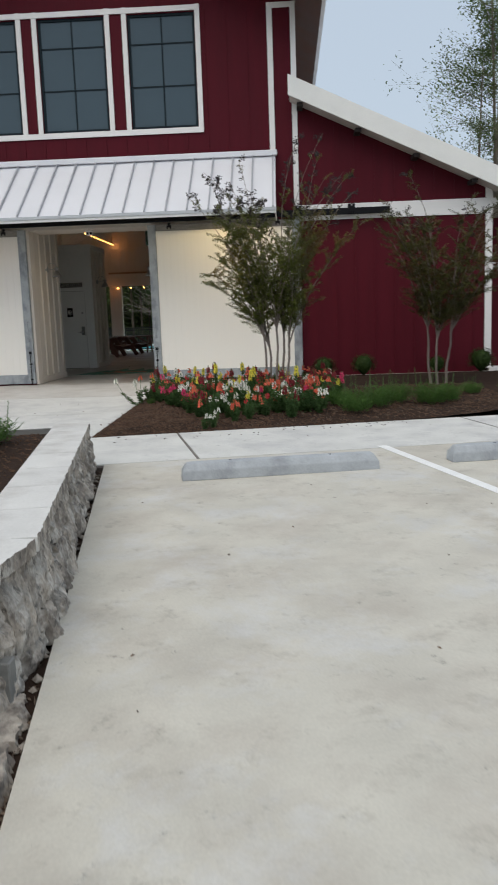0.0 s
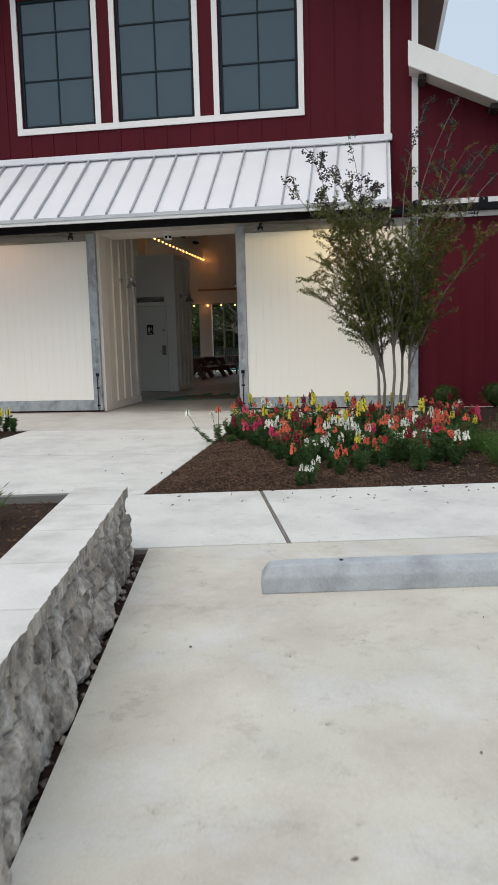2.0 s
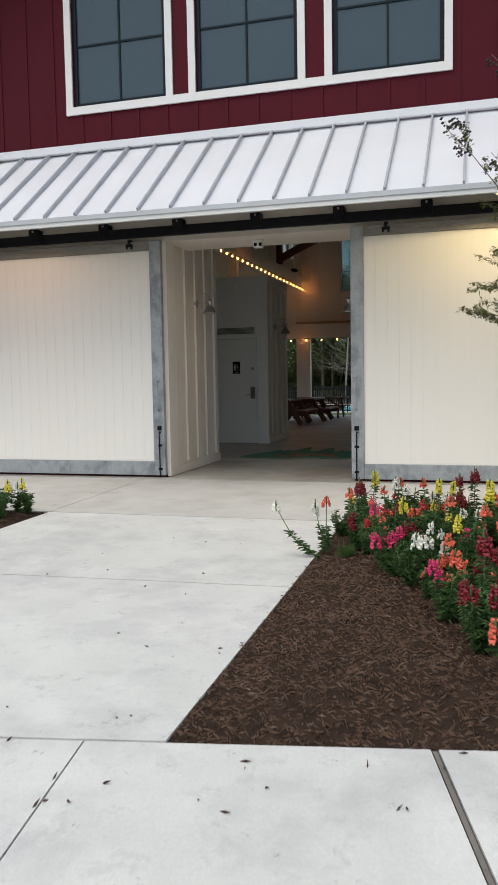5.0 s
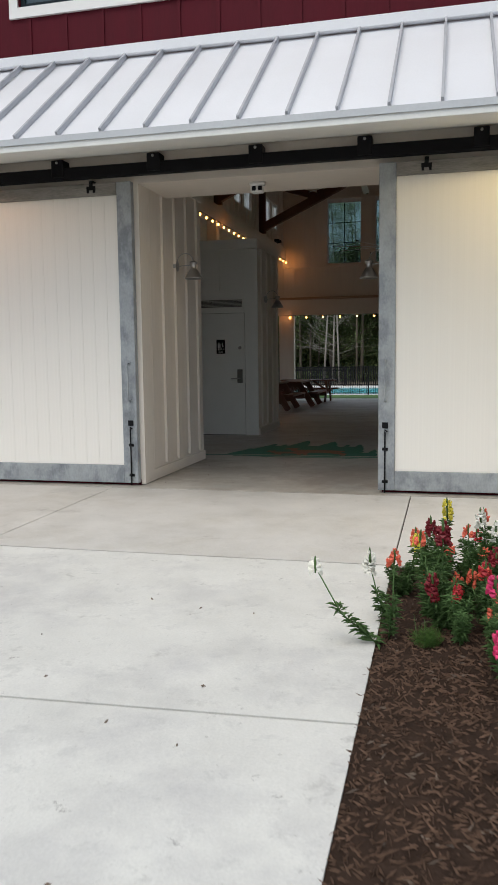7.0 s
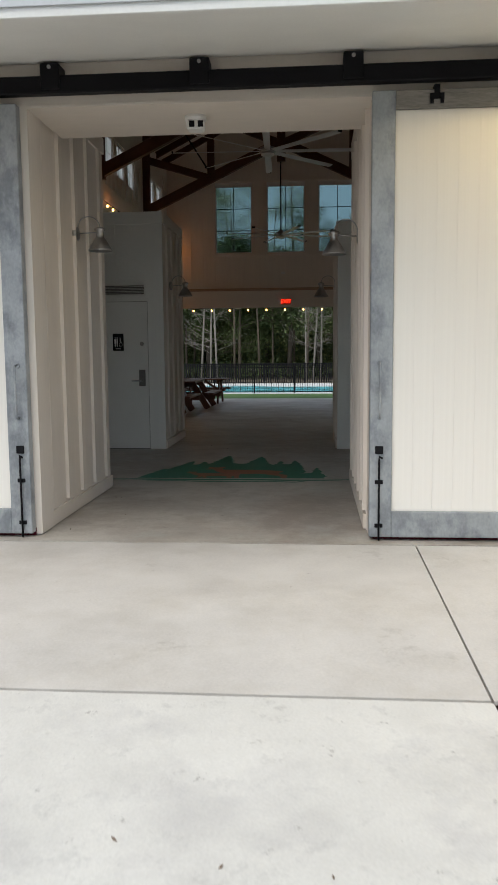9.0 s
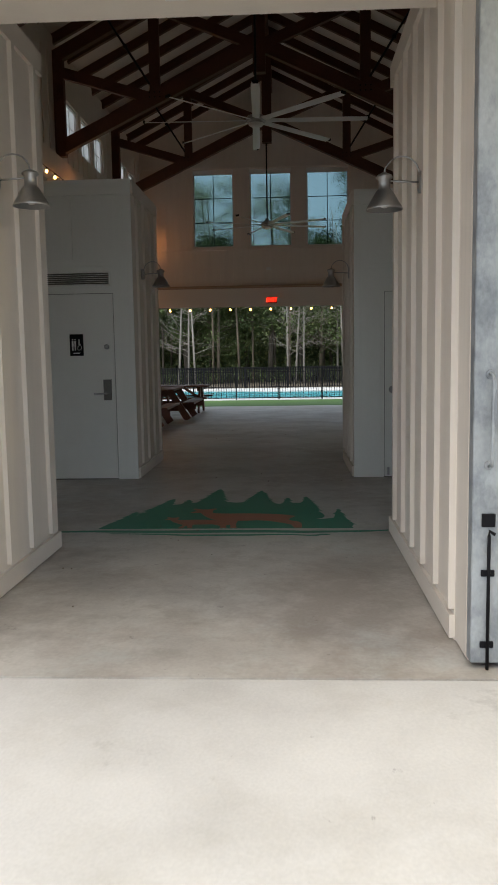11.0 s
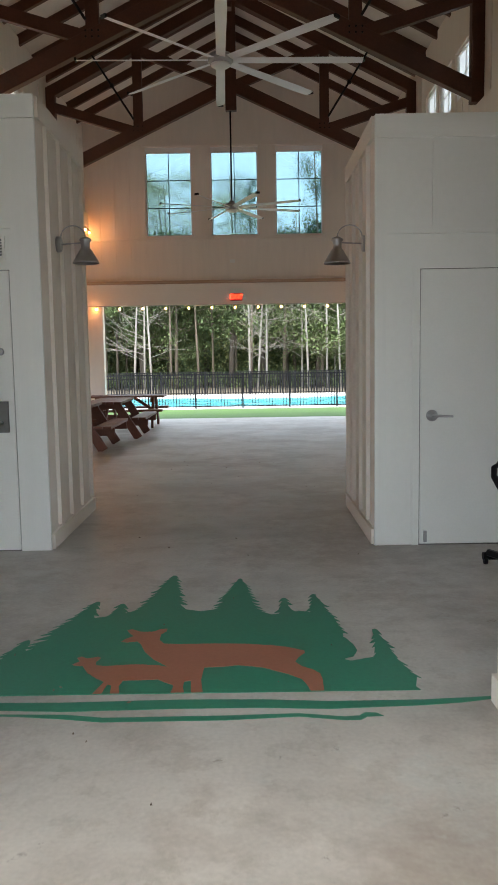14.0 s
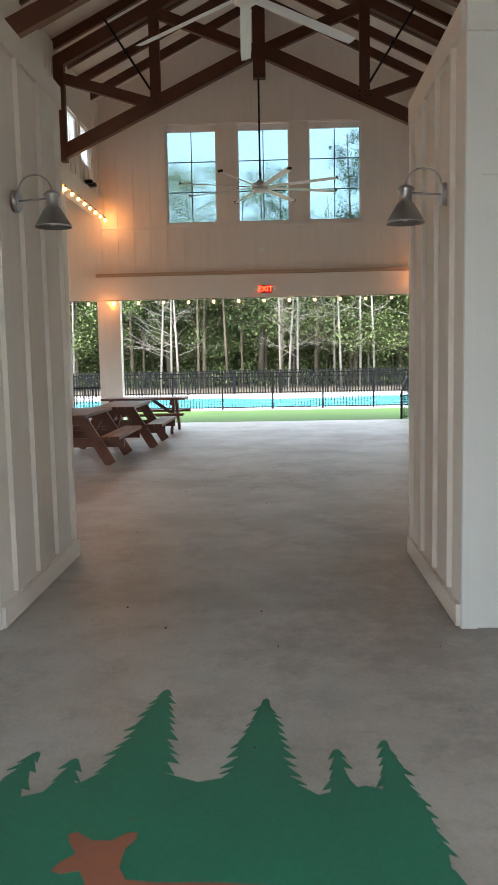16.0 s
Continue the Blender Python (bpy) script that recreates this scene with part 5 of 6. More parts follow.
def capstones(origin, turn, length, w, seed):
    r = random.Random(seed)
    s = 0.0
    while s < length - 0.05:
        l = min(0.61, length - s)
        if length - s - l < 0.2:
            l = length - s
        bm = bmesh.new()
        n = 24
        m = Matrix.Translation((*origin, 0)) @ Matrix.Rotation(turn, 4, "Z")
        lo, hi = [], []
        for i in range(n + 1):
            x = s + 0.003 + (l - 0.006) * i / n
            j = 0.012 * noise.noise(Vector((x * 9, seed, 3))) + 0.010 * noise.noise(Vector((x * 34, seed, 7)))
            lo.append((x, -0.03 + 0.025 * noise.noise(Vector((x * 14, seed, 9)))))
            hi.append((x, -0.03 + j))
        rows = []
        for (pts, z) in ((lo, TOP - 0.072), (hi, TOP)):
            rows.append([bm.verts.new(m @ Vector((x, y, z))) for x, y in pts] + [bm.verts.new(m @ Vector((s + l - 0.003, w, z))), bm.verts.new(m @ Vector((s + 0.003, w, z)))])
        bm.faces.new(rows[0][::-1])
        bm.faces.new(rows[1])
        c = len(rows[0])
        for i in range(c):
            f = bm.faces.new((rows[0][i], rows[0][(i + 1) % c], rows[1][(i + 1) % c], rows[1][i]))
            f.material_index = 1 if i < n else 0
        part("capstone", bm, M["cap"], pl).data.materials.append(M["stone"])
        s += l


# the long side, facing the parking slab: starts at its near end
near = P(-0.14, -4.35)
stone_run(near, PA + math.pi / 2, 4.23, z_of=lambda s: GX * (3.5 + s) - 0.03, seed=1)
capstones(near, PA + math.pi / 2, 4.25, 0.31, 2)
# the far side: a thin edging behind the corner block
rock(pl, 0.0, 0.32, 0.0, 0.25, 0.09, TOP - 0.075, PA + math.pi, P(-0.13, -0.11), 7.7, 0.03)
bm = bmesh.new()
prism(bm, [P(-4.6, -0.17), P(-0.44, -0.17), P(-0.44, -0.10), P(-4.6, -0.10)], 0.02, 0.525)
part("edging", bm, M["vent"], pl, "thin dark gray edging on the far side")
# the near part bends away
bend = radians(14)
d0 = PA + math.pi / 2 + bend
nx0 = (near[0] - 3.0 * math.cos(d0) + 0.0, near[1] - 3.0 * math.sin(d0))
d1 = PA + math.pi / 2 - bend
nx1 = (near[0] - 3.0 * math.cos(d1), near[1] - 3.0 * math.sin(d1))
stone_run(nx1, d1, 2.98, z_of=lambda s: 0.0, seed=5)
capstones(nx1, d1, 2.98, 0.31, 6)
for k in range(8):
    v = -5.25 - 0.42 * k
    rock(pl, 0.02, 0.40, 0.0, 0.28, -0.10, 0.03 + 0.02 * math.sin(k * 2.1), PA + math.pi / 2, P(-0.19, v), 20 + k * 2.3, 0.02)
post = structure(boxes("drain_post", [(-1.00, -0.92, 2.98, 3.06, -0.05, 0.20)], M["vent"], bevel=0.006))
soil_pts = [P(-0.42, -0.175), P(-0.42, -4.4), P(-1.9, -8.0), P(-6.5, -8.0), P(-6.5, -0.175)]
in_pl, h_pl = mound("planter_soil", soil_pts, 0.04, "dark mulch inside the stone planter", 9, step=0.25, base=lambda x, y: 0.49)
bm = bmesh.new()
prism(bm, [P(-0.44, -0.19), P(-0.44, -4.4), P(-1.95, -8.0), P(-6.5, -8.0), P(-6.5, -0.19)], -0.1, 0.45)
structure(part("planter_fill", bm, M["mulch"]))
chips("mulch_chips_planter", in_pl, h_pl, (-4, -0.9, 2.5, 7.6), 3500, 10, M["chip"], "shredded brown bark chips")
bm = bmesh.new()
prism(bm, [P(-0.45, -12), P(-0.19, -12), P(-0.004, 0.0), P(-0.13, 0.0)], -0.12, -0.05, lambda x, y: GX * y)
structure(part("wall_gap", bm, M["mulch"]), "dark gap with debris between slab and stone wall")
gap_r = random.Random(5)
bm = bmesh.new()
for k in range(90):
    x, y = P(-0.07 + gap_r.uniform(-0.05, 0.035), gap_r.uniform(-6.8, -0.1))
    s = gap_r.uniform(0.012, 0.032)
    q = [bm.verts.new(Vector((x, y, GX * y - 0.04)) + Vector(v) * s * gap_r.uniform(0.7, 1.2)) for v in ((1, 0, 0), (-1, 0, 0), (0, 1, 0), (0, -1, 0), (0, 0, 0.8), (0, 0, -0.8))]
    for f in ((0, 2, 4), (2, 1, 4), (1, 3, 4), (3, 0, 4), (2, 0, 5), (1, 2, 5), (3, 1, 5), (0, 3, 5)):
        bm.faces.new([q[i] for i in f])
tagged(part("gap_pebbles", bm, M["stone"]), "small gray stone bits in the gap beside the wall", kind="stuff")
chips("gap_debris", lambda x, y: -0.13 < inv_p(x, y)[0] < -0.004, lambda x, y: GX * y - 0.045, (-1.8, 0.4, -1, 7.9), 350, 12, M["litter"], "dry debris in the gap beside the stone wall", size=(0.02, 0.06))


def on_walk(x, y):
    u, v = inv_p(x, y)
    return v > 0.05 and not in_right(x, y) and y < 14


chips("walk_litter", on_walk, lambda x, y: GX * y, (-4.5, 1.5, 8, 14), 24, 13, M["litter"], "small dry leaves and bark bits on the walkway", size=(0.012, 0.035))
chips("edge_litter", lambda x, y: on_walk(x, y) and 1.3 < inv_p(x, y)[1] < 1.8, lambda x, y: GX * y, (-3, 2, 8.5, 10.6), 60, 15, M["chip"], "bark bits strewn along the bed's edge", size=(0.02, 0.06))
chips("slab_litter", lambda x, y: inv_p(x, y)[0] > 0.1 and inv_p(x, y)[1] < -0.1, lambda x, y: GX * y, (-1.5, 3.5, 2, 8), 26, 14, M["litter"], "small dry leaves on the parking slab", size=(0.012, 0.03))


# ---- plants ----
def leafy(name, vs, fs, material, parent):
    me = bpy.data.meshes.new(name)
    me.from_pydata(vs, [], fs)
    me.materials.append(material)
    ob = new(name, me)
    ob.parent = parent
    return ob


def blade(vs, fs, base, d, l, w, droop=0.3):
    """A narrow bent leaf."""
    base, d = Vector(base), Vector(d).normalized()
    side = d.cross(Vector((0, 0, 1)))
    side = side.normalized() if side.length > 0.05 else Vector((1, 0, 0))
    mid = base + d * l * 0.5
    tip = base + d * l + Vector((0, 0, -droop * l))
    b = len(vs)
    vs += [tuple(base), tuple(mid - side * w / 2), tuple(tip), tuple(mid + side * w / 2)]
    fs += [(b, b + 1, b + 2), (b, b + 2, b + 3)]


def snapdragon(color, seed, lean=(0, 0)):
    r = random.Random(seed)
    names = {"f_red": "red", "f_coral": "coral", "f_yellow": "yellow", "f_white": "white", "f_pink": "pink", "f_dark": "dark crimson"}
    t = thing("snapdragon", names[color] + " snapdragon in bloom, growing in dark mulch", "flower", "snapdragons in the beds")
    vs, fs = [], []
    leaning = lean[0] != 0
    n = 1 if leaning else r.randint(4, 6)
    for k in range(n):
        stems = bmesh.new()
        a = 2 * math.pi * k / n + r.uniform(-0.4, 0.4)
        out = r.uniform(0.02, 0.09)
        h = r.uniform(0.24, 0.42) * (1.1 if k == 0 else 0.82)
        p0 = Vector((0, 0, 0))
        p1 = Vector((math.cos(a) * out + lean[0] * 0.62, math.sin(a) * out + lean[1] * 0.6, h * (0.42 if leaning else 0.5)))
        p2 = Vector((math.cos(a) * out * 1.5 + lean[0], math.sin(a) * out * 1.5 + lean[1], h))
        tube(stems, [p0, p1, p2], [0.005, 0.004, 0.003], 4)
        for i in range(105):
            f = r.uniform(0.05, 0.62 if leaning else 0.88)
            p = p0.lerp(p1, f * 2) if f < 0.5 else p1.lerp(p2, f * 2 - 1)
            b = r.uniform(0, 2 * math.pi)
            blade(vs, fs, p, (math.cos(b), math.sin(b), r.uniform(0.1, 0.9)), r.uniform(0.04, 0.075), r.uniform(0.010, 0.017))
        part("stem", stems, M["leaf"], t)
        if k == 0 or r.random() < 0.27:
            sv = bmesh.new()
            sl = r.uniform(0.05, 0.105)
            rows = max(3, int(sl / 0.0165))
            for i in range(rows):
                f = i / (rows - 1)
                m = 4 if f < 0.85 else 3
                for q in range(m):
                    if r.random() < 0.2:
                        continue
                    b = 2 * math.pi * q / m + i * 0.9 + r.uniform(-0.3, 0.3)
                    s = (0.0165 - 0.007 * f ** 4) * r.uniform(0.75, 1.3)
                    out_ = Vector((math.cos(b), math.sin(b), r.uniform(-0.25, 0.35))).normalized()
                    sd_ = Vector((-math.sin(b), math.cos(b), 0))
                    up_ = out_.cross(sd_) * -1
                    c = p2 + Vector((math.cos(b), math.sin(b), 0)) * (0.021 - 0.009 * f ** 3) * r.uniform(0.8, 1.3) + Vector((0, 0, (f - 0.4) * sl + r.uniform(-0.006, 0.006)))
                    root = sv.verts.new(c - out_ * s * 0.9)
                    for lobe, tip_ in ((1, 1.25), (-1, 1.1)):
                        a0 = sv.verts.new(c + sd_ * s * 0.85 + up_ * lobe * s * 0.1 + out_ * s * 0.5)
                        a1 = sv.verts.new(c + sd_ * s * 0.55 + up_ * lobe * s * tip_ + out_ * s * r.uniform(0.0, 0.7))
                        a2 = sv.verts.new(c + up_ * lobe * s * 0.75 + out_ * s * 0.9)
                        a3 = sv.verts.new(c - sd_ * s * 0.55 + up_ * lobe * s * tip_ + out_ * s * r.uniform(0.0, 0.7))
                        a4 = sv.verts.new(c - sd_ * s * 0.85 + up_ * lobe * s * 0.1 + out_ * s * 0.5)
                        for tri in ((root, a0, a1), (root, a1, a2), (root, a2, a3), (root, a3, a4), (a0, a1, a2), (a2, a3, a4), (a0, a2, a4)):
                            sv.faces.new(tri)
            bud = bmesh.new()
            lathe(bud, [(0.004, -0.5 * sl), (0.007, 0.3 * sl), (0.006, 0.66 * sl), (0.002, 0.85 * sl)], 5, Matrix.Translation(p2))
            part("flower_tip", bud, M["leaf"], t, "green bud tip")
            part("flower_spike", sv, M[color], t)
    leafy("foliage", vs, fs, M["leaf"], t)
    return t


protos = {}
for ci, c in enumerate(("f_red", "f_coral", "f_yellow", "f_white", "f_pink", "f_dark")):
    protos[c] = [snapdragon(c, ci * 10 + k) for k in range(2)]
used = set()


def plant_snap(x, y, color, r, s=1.0):
    proto = r.choice(protos[color])
    z = (h_right if x > -3 else h_left)(x, y) - 0.005
    m = Matrix.LocRotScale((x, y, z), Euler((r.uniform(-0.1, 0.1), r.uniform(-0.1, 0.1), r.uniform(0, 6.28))), None)
    if proto.name not in used:
        used.add(proto.name)
        o = proto
        o.matrix_basis = m
    else:
        o = copy_thing(proto, m)
    o.scale = (s, s, s)


r = random.Random(21)
pts = []
tries = 0
while len(pts) < 165 and tries < 20000:
    tries += 1
    x, y = r.uniform(-2.2, 1.05), r.uniform(10.2, 14.1)
    if inv_p(x, y)[1] < 2.2 or x > 0.5 + 0.18 * (y - 10) or y < 13.4 - 2.3 * (x + 2.2):
        continue
    if any((x - a) ** 2 + (y - b) ** 2 < 0.026 for a, b in pts):
        continue
    pts.append((x, y))
for x, y in pts:
    c = r.choices(("f_red", "f_coral", "f_yellow", "f_white", "f_pink", "f_dark"), (2.2, 5.0, 2.6, 3.6, 1.0, 2.6))[0]
    plant_snap(x, y, c, r, r.uniform(0.76, 1.14))
for x, y in ((-0.84, 9.98), (-0.74, 10.06)):
    plant_snap(x, y, "f_white", r, 0.62)
for x, y, c in ((-5.60, 14.05, "f_yellow"), (-5.75, 14.1, "f_white"), (-5.9, 13.95, "f_red"), (-6.1, 14.05, "f_coral"), (-5.72, 13.75, "f_yellow"), (-6.3, 13.8, "f_red"), (-5.95, 13.6, "f_white"), (-6.5, 14.0, "f_pink"), (-6.2, 13.5, "f_dark")):
    plant_snap(x, y, c, r)
for x, y, c, l in ((-2.22, 12.78, "f_white", (-0.40, -0.05)), (-2.20, 13.1, "f_white", (-0.20, 0.0)), (-2.19, 12.86, "f_coral", (-0.05, -0.03)), (-2.14, 13.6, "f_coral", (-0.06, 0.0))):
    st = snapdragon(c, int(abs(x) * 100 + y * 10), l)
    st.location = (x, y, h_right(x, y) - 0.005)


def clump(label, seed, count, h, spread, key, spikes=0, width=0.008):
    r = random.Random(seed)
    t = thing("grassy_plant", label, "plant", "green perennials")
    vs, fs = [], []
    for k in range(count // 10):
        a, q = r.uniform(0, 6.28), r.random() ** 0.6
        foot = Vector((math.cos(a), math.sin(a), 0)) * spread * 0.35 * q
        tip = foot + Vector((math.cos(a) * spread * 0.28 * q, math.sin(a) * spread * 0.28 * q, h * r.uniform(0.7, 1.25) * (1 - 0.45 * q)))
        blade(vs, fs, foot, tip - foot, (tip - foot).length, 0.006, 0)
        for i in range(14):
            f = 0.12 + 0.88 * i / 14
            b = r.uniform(0, 6.28)
            blade(vs, fs, foot.lerp(tip, f), (math.cos(b), math.sin(b), r.uniform(0.3, 1.3)), h * r.uniform(0.16, 0.30), width * r.uniform(0.7, 1.2), 0.15)
    leafy("foliage", vs, fs, M[key], t)
    for k in range(spikes):
        bm = bmesh.new()
        a = r.uniform(0, 6.28)
        p = Vector((math.cos(a) * spread * 0.3, math.sin(a) * spread * 0.3, 0))
        q = p * 1.4 + Vector((0, 0, h * r.uniform(1.1, 1.5)))
        tube(bm, [p, q], [0.004, 0.002], 4)
        for i in range(9):
            c = p.lerp(q, 0.65 + 0.35 * i / 9)
            tube(bm, [c, c + Vector((math.cos(i * 2.2) * 0.012, math.sin(i * 2.2) * 0.012, 0.01))], [0.004, 0.003], 4)
        part("flower_stalk", bm, M["leaf"], t)
    return t


g1 = clump("fresh green clump of feathery foliage in mulch", 1, 800, 0.36, 0.5, "leaf2", 4, 0.008)
g2 = clump("leafy green perennial with thin flower stalks in the stone planter", 2, 900, 0.27, 0.46, "leaf2", 7, 0.010)
g1.location = (1.45, 11.25, h_right(1.45, 11.25))
for x, y, s in ((1.15, 10.85, 0.9), (1.8, 11.7, 0.9), (2.25, 11.5, 1.0), (2.55, 11.75, 0.85), (3.1, 12.6, 0.6), (1.0, 11.6, 0.8), (3.7, 12.9, 0.45), (-2.0, 12.75, 0.3)):
    o = copy_thing(g1, Matrix.LocRotScale((x, y, h_right(x, y)), Euler((0, 0, x * 7)), None))
    o.scale = (s, s, s)
first = True
planter_spots = [(-0.92 - 0.42 * (k % 4) - 0.06 * (k // 4), -0.95 - 0.48 * (k // 4) - 0.13 * (k % 2), 0.95 + 0.12 * ((k * 7) % 4)) for k in range(24)]
for u, v, s in planter_spots:
    x, y = P(u, v)
    m = Matrix.LocRotScale((x, y, h_pl(x, y)), Euler((0, 0, u * 9)), None)
    if first:
        g2.matrix_basis = m
        o = g2
        first = False
    else:
        o = copy_thing(g2, m)
    o.scale = (s, s, s)


def shrub(seed):
    r = random.Random(seed)
    t = thing("boxwood_shrub", "small round dark green clipped shrub by the red wall", "shrub", "round shrubs")
    vs, fs = [], []
    for k in range(1500):
        a, c = r.uniform(0, 6.28), r.uniform(-0.6, 1)
        s = math.sqrt(max(0, 1 - c * c))
        n = Vector((math.cos(a) * s, math.sin(a) * s, c))
        rad = 0.21 * r.uniform(0.72, 1.05) * (1 + 0.16 * noise.noise(n * 3 + Vector((seed, 0, 0))))
        p = Vector((n.x * rad, n.y * rad, 0.17 + n.z * rad * 0.8))
        blade(vs, fs, p, n + Vector((r.uniform(-1, 1), r.uniform(-1, 1), r.uniform(-1, 1))), 0.022, 0.014, 0)
    leafy("foliage", vs, fs, M["box"], t)
    bm = bmesh.new()
    lathe(bm, [(0.02, 0), (0.05, 0.03), (0.13, 0.12), (0.15, 0.2), (0.10, 0.29), (0.03, 0.32)], 8)
    part("stem", bm, M["box"], t)
    return t


sh = shrub(3)
sh.location = (0.98, 16.5, h_right(0.98, 16.5))
sh.scale = (1.25, 1.25, 1.1)
for x, y, s in ((1.78, 16.4, 1.2), (3.3, 16.6, 1.0), (4.15, 16.4, 1.35), (5.3, 16.4, 1.1)):
    o = copy_thing(sh, pose(x, y, h_right(x, y), 0, 0, x * 50))
    o.scale = (s, s, s)


# ---- trees ----
def grow(bm, leaves, p, d, length, rad, depth, r, spread, up, segs=3):
    pts, rads = [p.copy()], [rad]
    for i in range(segs):
        d = (d + Vector((r.uniform(-1, 1), r.uniform(-1, 1), r.uniform(-1, 1))) * 0.12 + Vector((0, 0, up * 0.08))).normalized()
        p = p + d * length / segs
        pts.append(p.copy())
        rads.append(rad * (1 - 0.35 * (i + 1) / segs))
    tube(bm, pts, rads, 7 if rad > 0.02 else 4, caps=False)
    if depth <= 2:
        for q in pts[1:]:
            leaves.append((q, d.copy()))
        leaves.append((pts[0].lerp(pts[1], 0.5), d.copy()))
    if depth == 0:
        return
    n = r.choice((2, 3, 3))
    for k in range(n):
        a = r.uniform(0, 6.28)
        side = d.orthogonal().normalized()
        side.rotate(Matrix.Rotation(a, 3, d))
        nd = (d + side * spread * r.uniform(0.5, 1.2)).normalized()
        start = pts[-1] if k == 0 else pts[r.randint(1, segs)]
        grow(bm, leaves, start.copy(), nd, length * r.uniform(0.62, 0.85), rads[-1] * 0.72, depth - 1, r, spread, up, segs)


def crape_myrtle(seed, at, key, h, label, pods, trunks=4):
    """A vase of thin trunks and long arching limbs, with leafy side twigs and pods on the highest sprays."""
    r = random.Random(seed)
    t = thing("crape_myrtle", label, "tree", "young trees in the bed", at=at)
    vs, fs, dark_vs, dark_fs = [], [], [], []
    up = Vector((0, 0, 1))

    def pods_at(c):
        for i in range(r.randint(1, 3)):
            q = c + Vector((r.uniform(-1, 1), r.uniform(-1, 1), r.uniform(-1, 1))) * 0.03
            b, s = len(dark_vs), r.uniform(0.008, 0.014)
            dark_vs.extend(tuple(q + Vector(v) * s) for v in ((1, 0, 0), (-1, 0, 0), (0, 1, 0), (0, -1, 0), (0, 0, 1), (0, 0, -1)))
            dark_fs.extend((b + i0, b + i1, b + i2) for i0, i1, i2 in ((0, 2, 4), (2, 1, 4), (1, 3, 4), (3, 0, 4), (2, 0, 5), (1, 2, 5), (3, 1, 5), (0, 3, 5)))

    def twig(bm, p, d, length, podded):
        pts, n = [p.copy()], 4
        for i in range(n):
            d = (d + Vector((r.uniform(-1, 1), r.uniform(-1, 1), r.uniform(-0.9, 0.9))) * 0.16 - up * 0.03).normalized()
            p = p + d * length / n
            pts.append(p.copy())
        tube(bm, pts, [0.0035, 0.003, 0.0025, 0.002, 0.0015], 3, caps=False)
        m = int(length / (0.0036 if not podded else 0.010))
        for i in range(m):
            f = (i + 0.5) / m * n
            k = min(int(f), n - 1)
            c = pts[k].lerp(pts[k + 1], f - k) + Vector((r.uniform(-1, 1), r.uniform(-1, 1), r.uniform(-1, 1))) * 0.018
            if podded and i > m * 0.3:
                pods_at(c)
            elif not podded or r.random() < 0.5:
                blade(vs, fs, c, (r.uniform(-1, 1), r.uniform(-1, 1), r.uniform(-0.7, 0.6)), r.uniform(0.024, 0.042), r.uniform(0.013, 0.020), 0.12)

    for k in range(trunks):
        a = 2 * math.pi * k / trunks + 0.5 + seed
        p = Vector((math.cos(a) * 0.13, math.sin(a) * 0.09, -0.04))
        q = Vector((math.cos(a) * 0.21, math.sin(a) * 0.16, (0.95 + 0.12 * (k % 3)) * h))
        bm = bmesh.new()
        tube(bm, [p, p.lerp(q, 0.35) + Vector((r.uniform(-0.03, 0.03), 0.01, 0)), p.lerp(q, 0.7) + Vector((r.uniform(-0.02, 0.02), -0.01, 0)), q], [0.023, 0.019, 0.017, 0.015], 8, caps=False)
        for j in range(7):
            b = a + r.uniform(-1.5, 1.5)
            tilt = (0.06, 0.16, 0.26, 0.38, 0.22, 0.46, 0.32)[j]
            start = p.lerp(q, r.uniform(0.86, 1.0))
            d = Vector((math.cos(b) * tilt, math.sin(b) * tilt, 1)).normalized()
            length = h * r.uniform(1.9, 3.0) * (1.16 - 0.95 * tilt)
            pts, n = [start.copy()], 9
            c = start.copy()
            flop = 0.05 + 0.16 * tilt
            for i in range(n):
                d = (d + Vector((r.uniform(-1, 1), r.uniform(-1, 1), 0)) * 0.10 + Vector((math.cos(b), math.sin(b), 0)) * flop * (i / n) - up * flop * (i / n) ** 2).normalized()
                c = c + d * length / n
                pts.append(c.copy())
            tube(bm, pts, [0.013 * (1 - 0.82 * i / n) for i in range(n + 1)], 5, caps=False)
            for i in range(34):
                f = r.uniform(0.10, 1.0) * n
                i0 = min(int(f), n - 1)
                s = pts[i0].lerp(pts[i0 + 1], f - i0)
                dl = (pts[i0 + 1] - pts[i0]).normalized()
                g = r.uniform(0, 6.28)
                side = Vector((math.cos(g), math.sin(g), r.uniform(0.0, 0.7)))
                high = s.z > (2.6 + r.uniform(-0.1, 0.5)) * h
                twig(bm, s, (dl * 0.6 + side).normalized(), r.uniform(0.16, 0.46) * (0.5 if high else 1.0) * (1.15 - 0.4 * f / n), high and r.random() < pods)
        part("trunk", bm, M["bark"], t)
    leafy("crown", vs, fs, M[key], t)
    if dark_vs:
        tagged(leafy("seed_pod", dark_vs, dark_fs, M["seed"], t), "fine dark dry seed pods", kind="stuff")
    return t


crape_myrtle(8, (0.06, 13.0, 0.2), "myrtle", 1.04, "young multi-stemmed tree with small olive leaves and dark seed pods", 0.85, 5).scale = (1.02, 0.9, 0.98)
crape_myrtle(4, (2.88, 14.2, 0.22), "myrtle", 1.06, "young multi-stemmed tree with small reddish olive leaves", 0.25, 3).scale = (1.14, 1.05, 0.91)


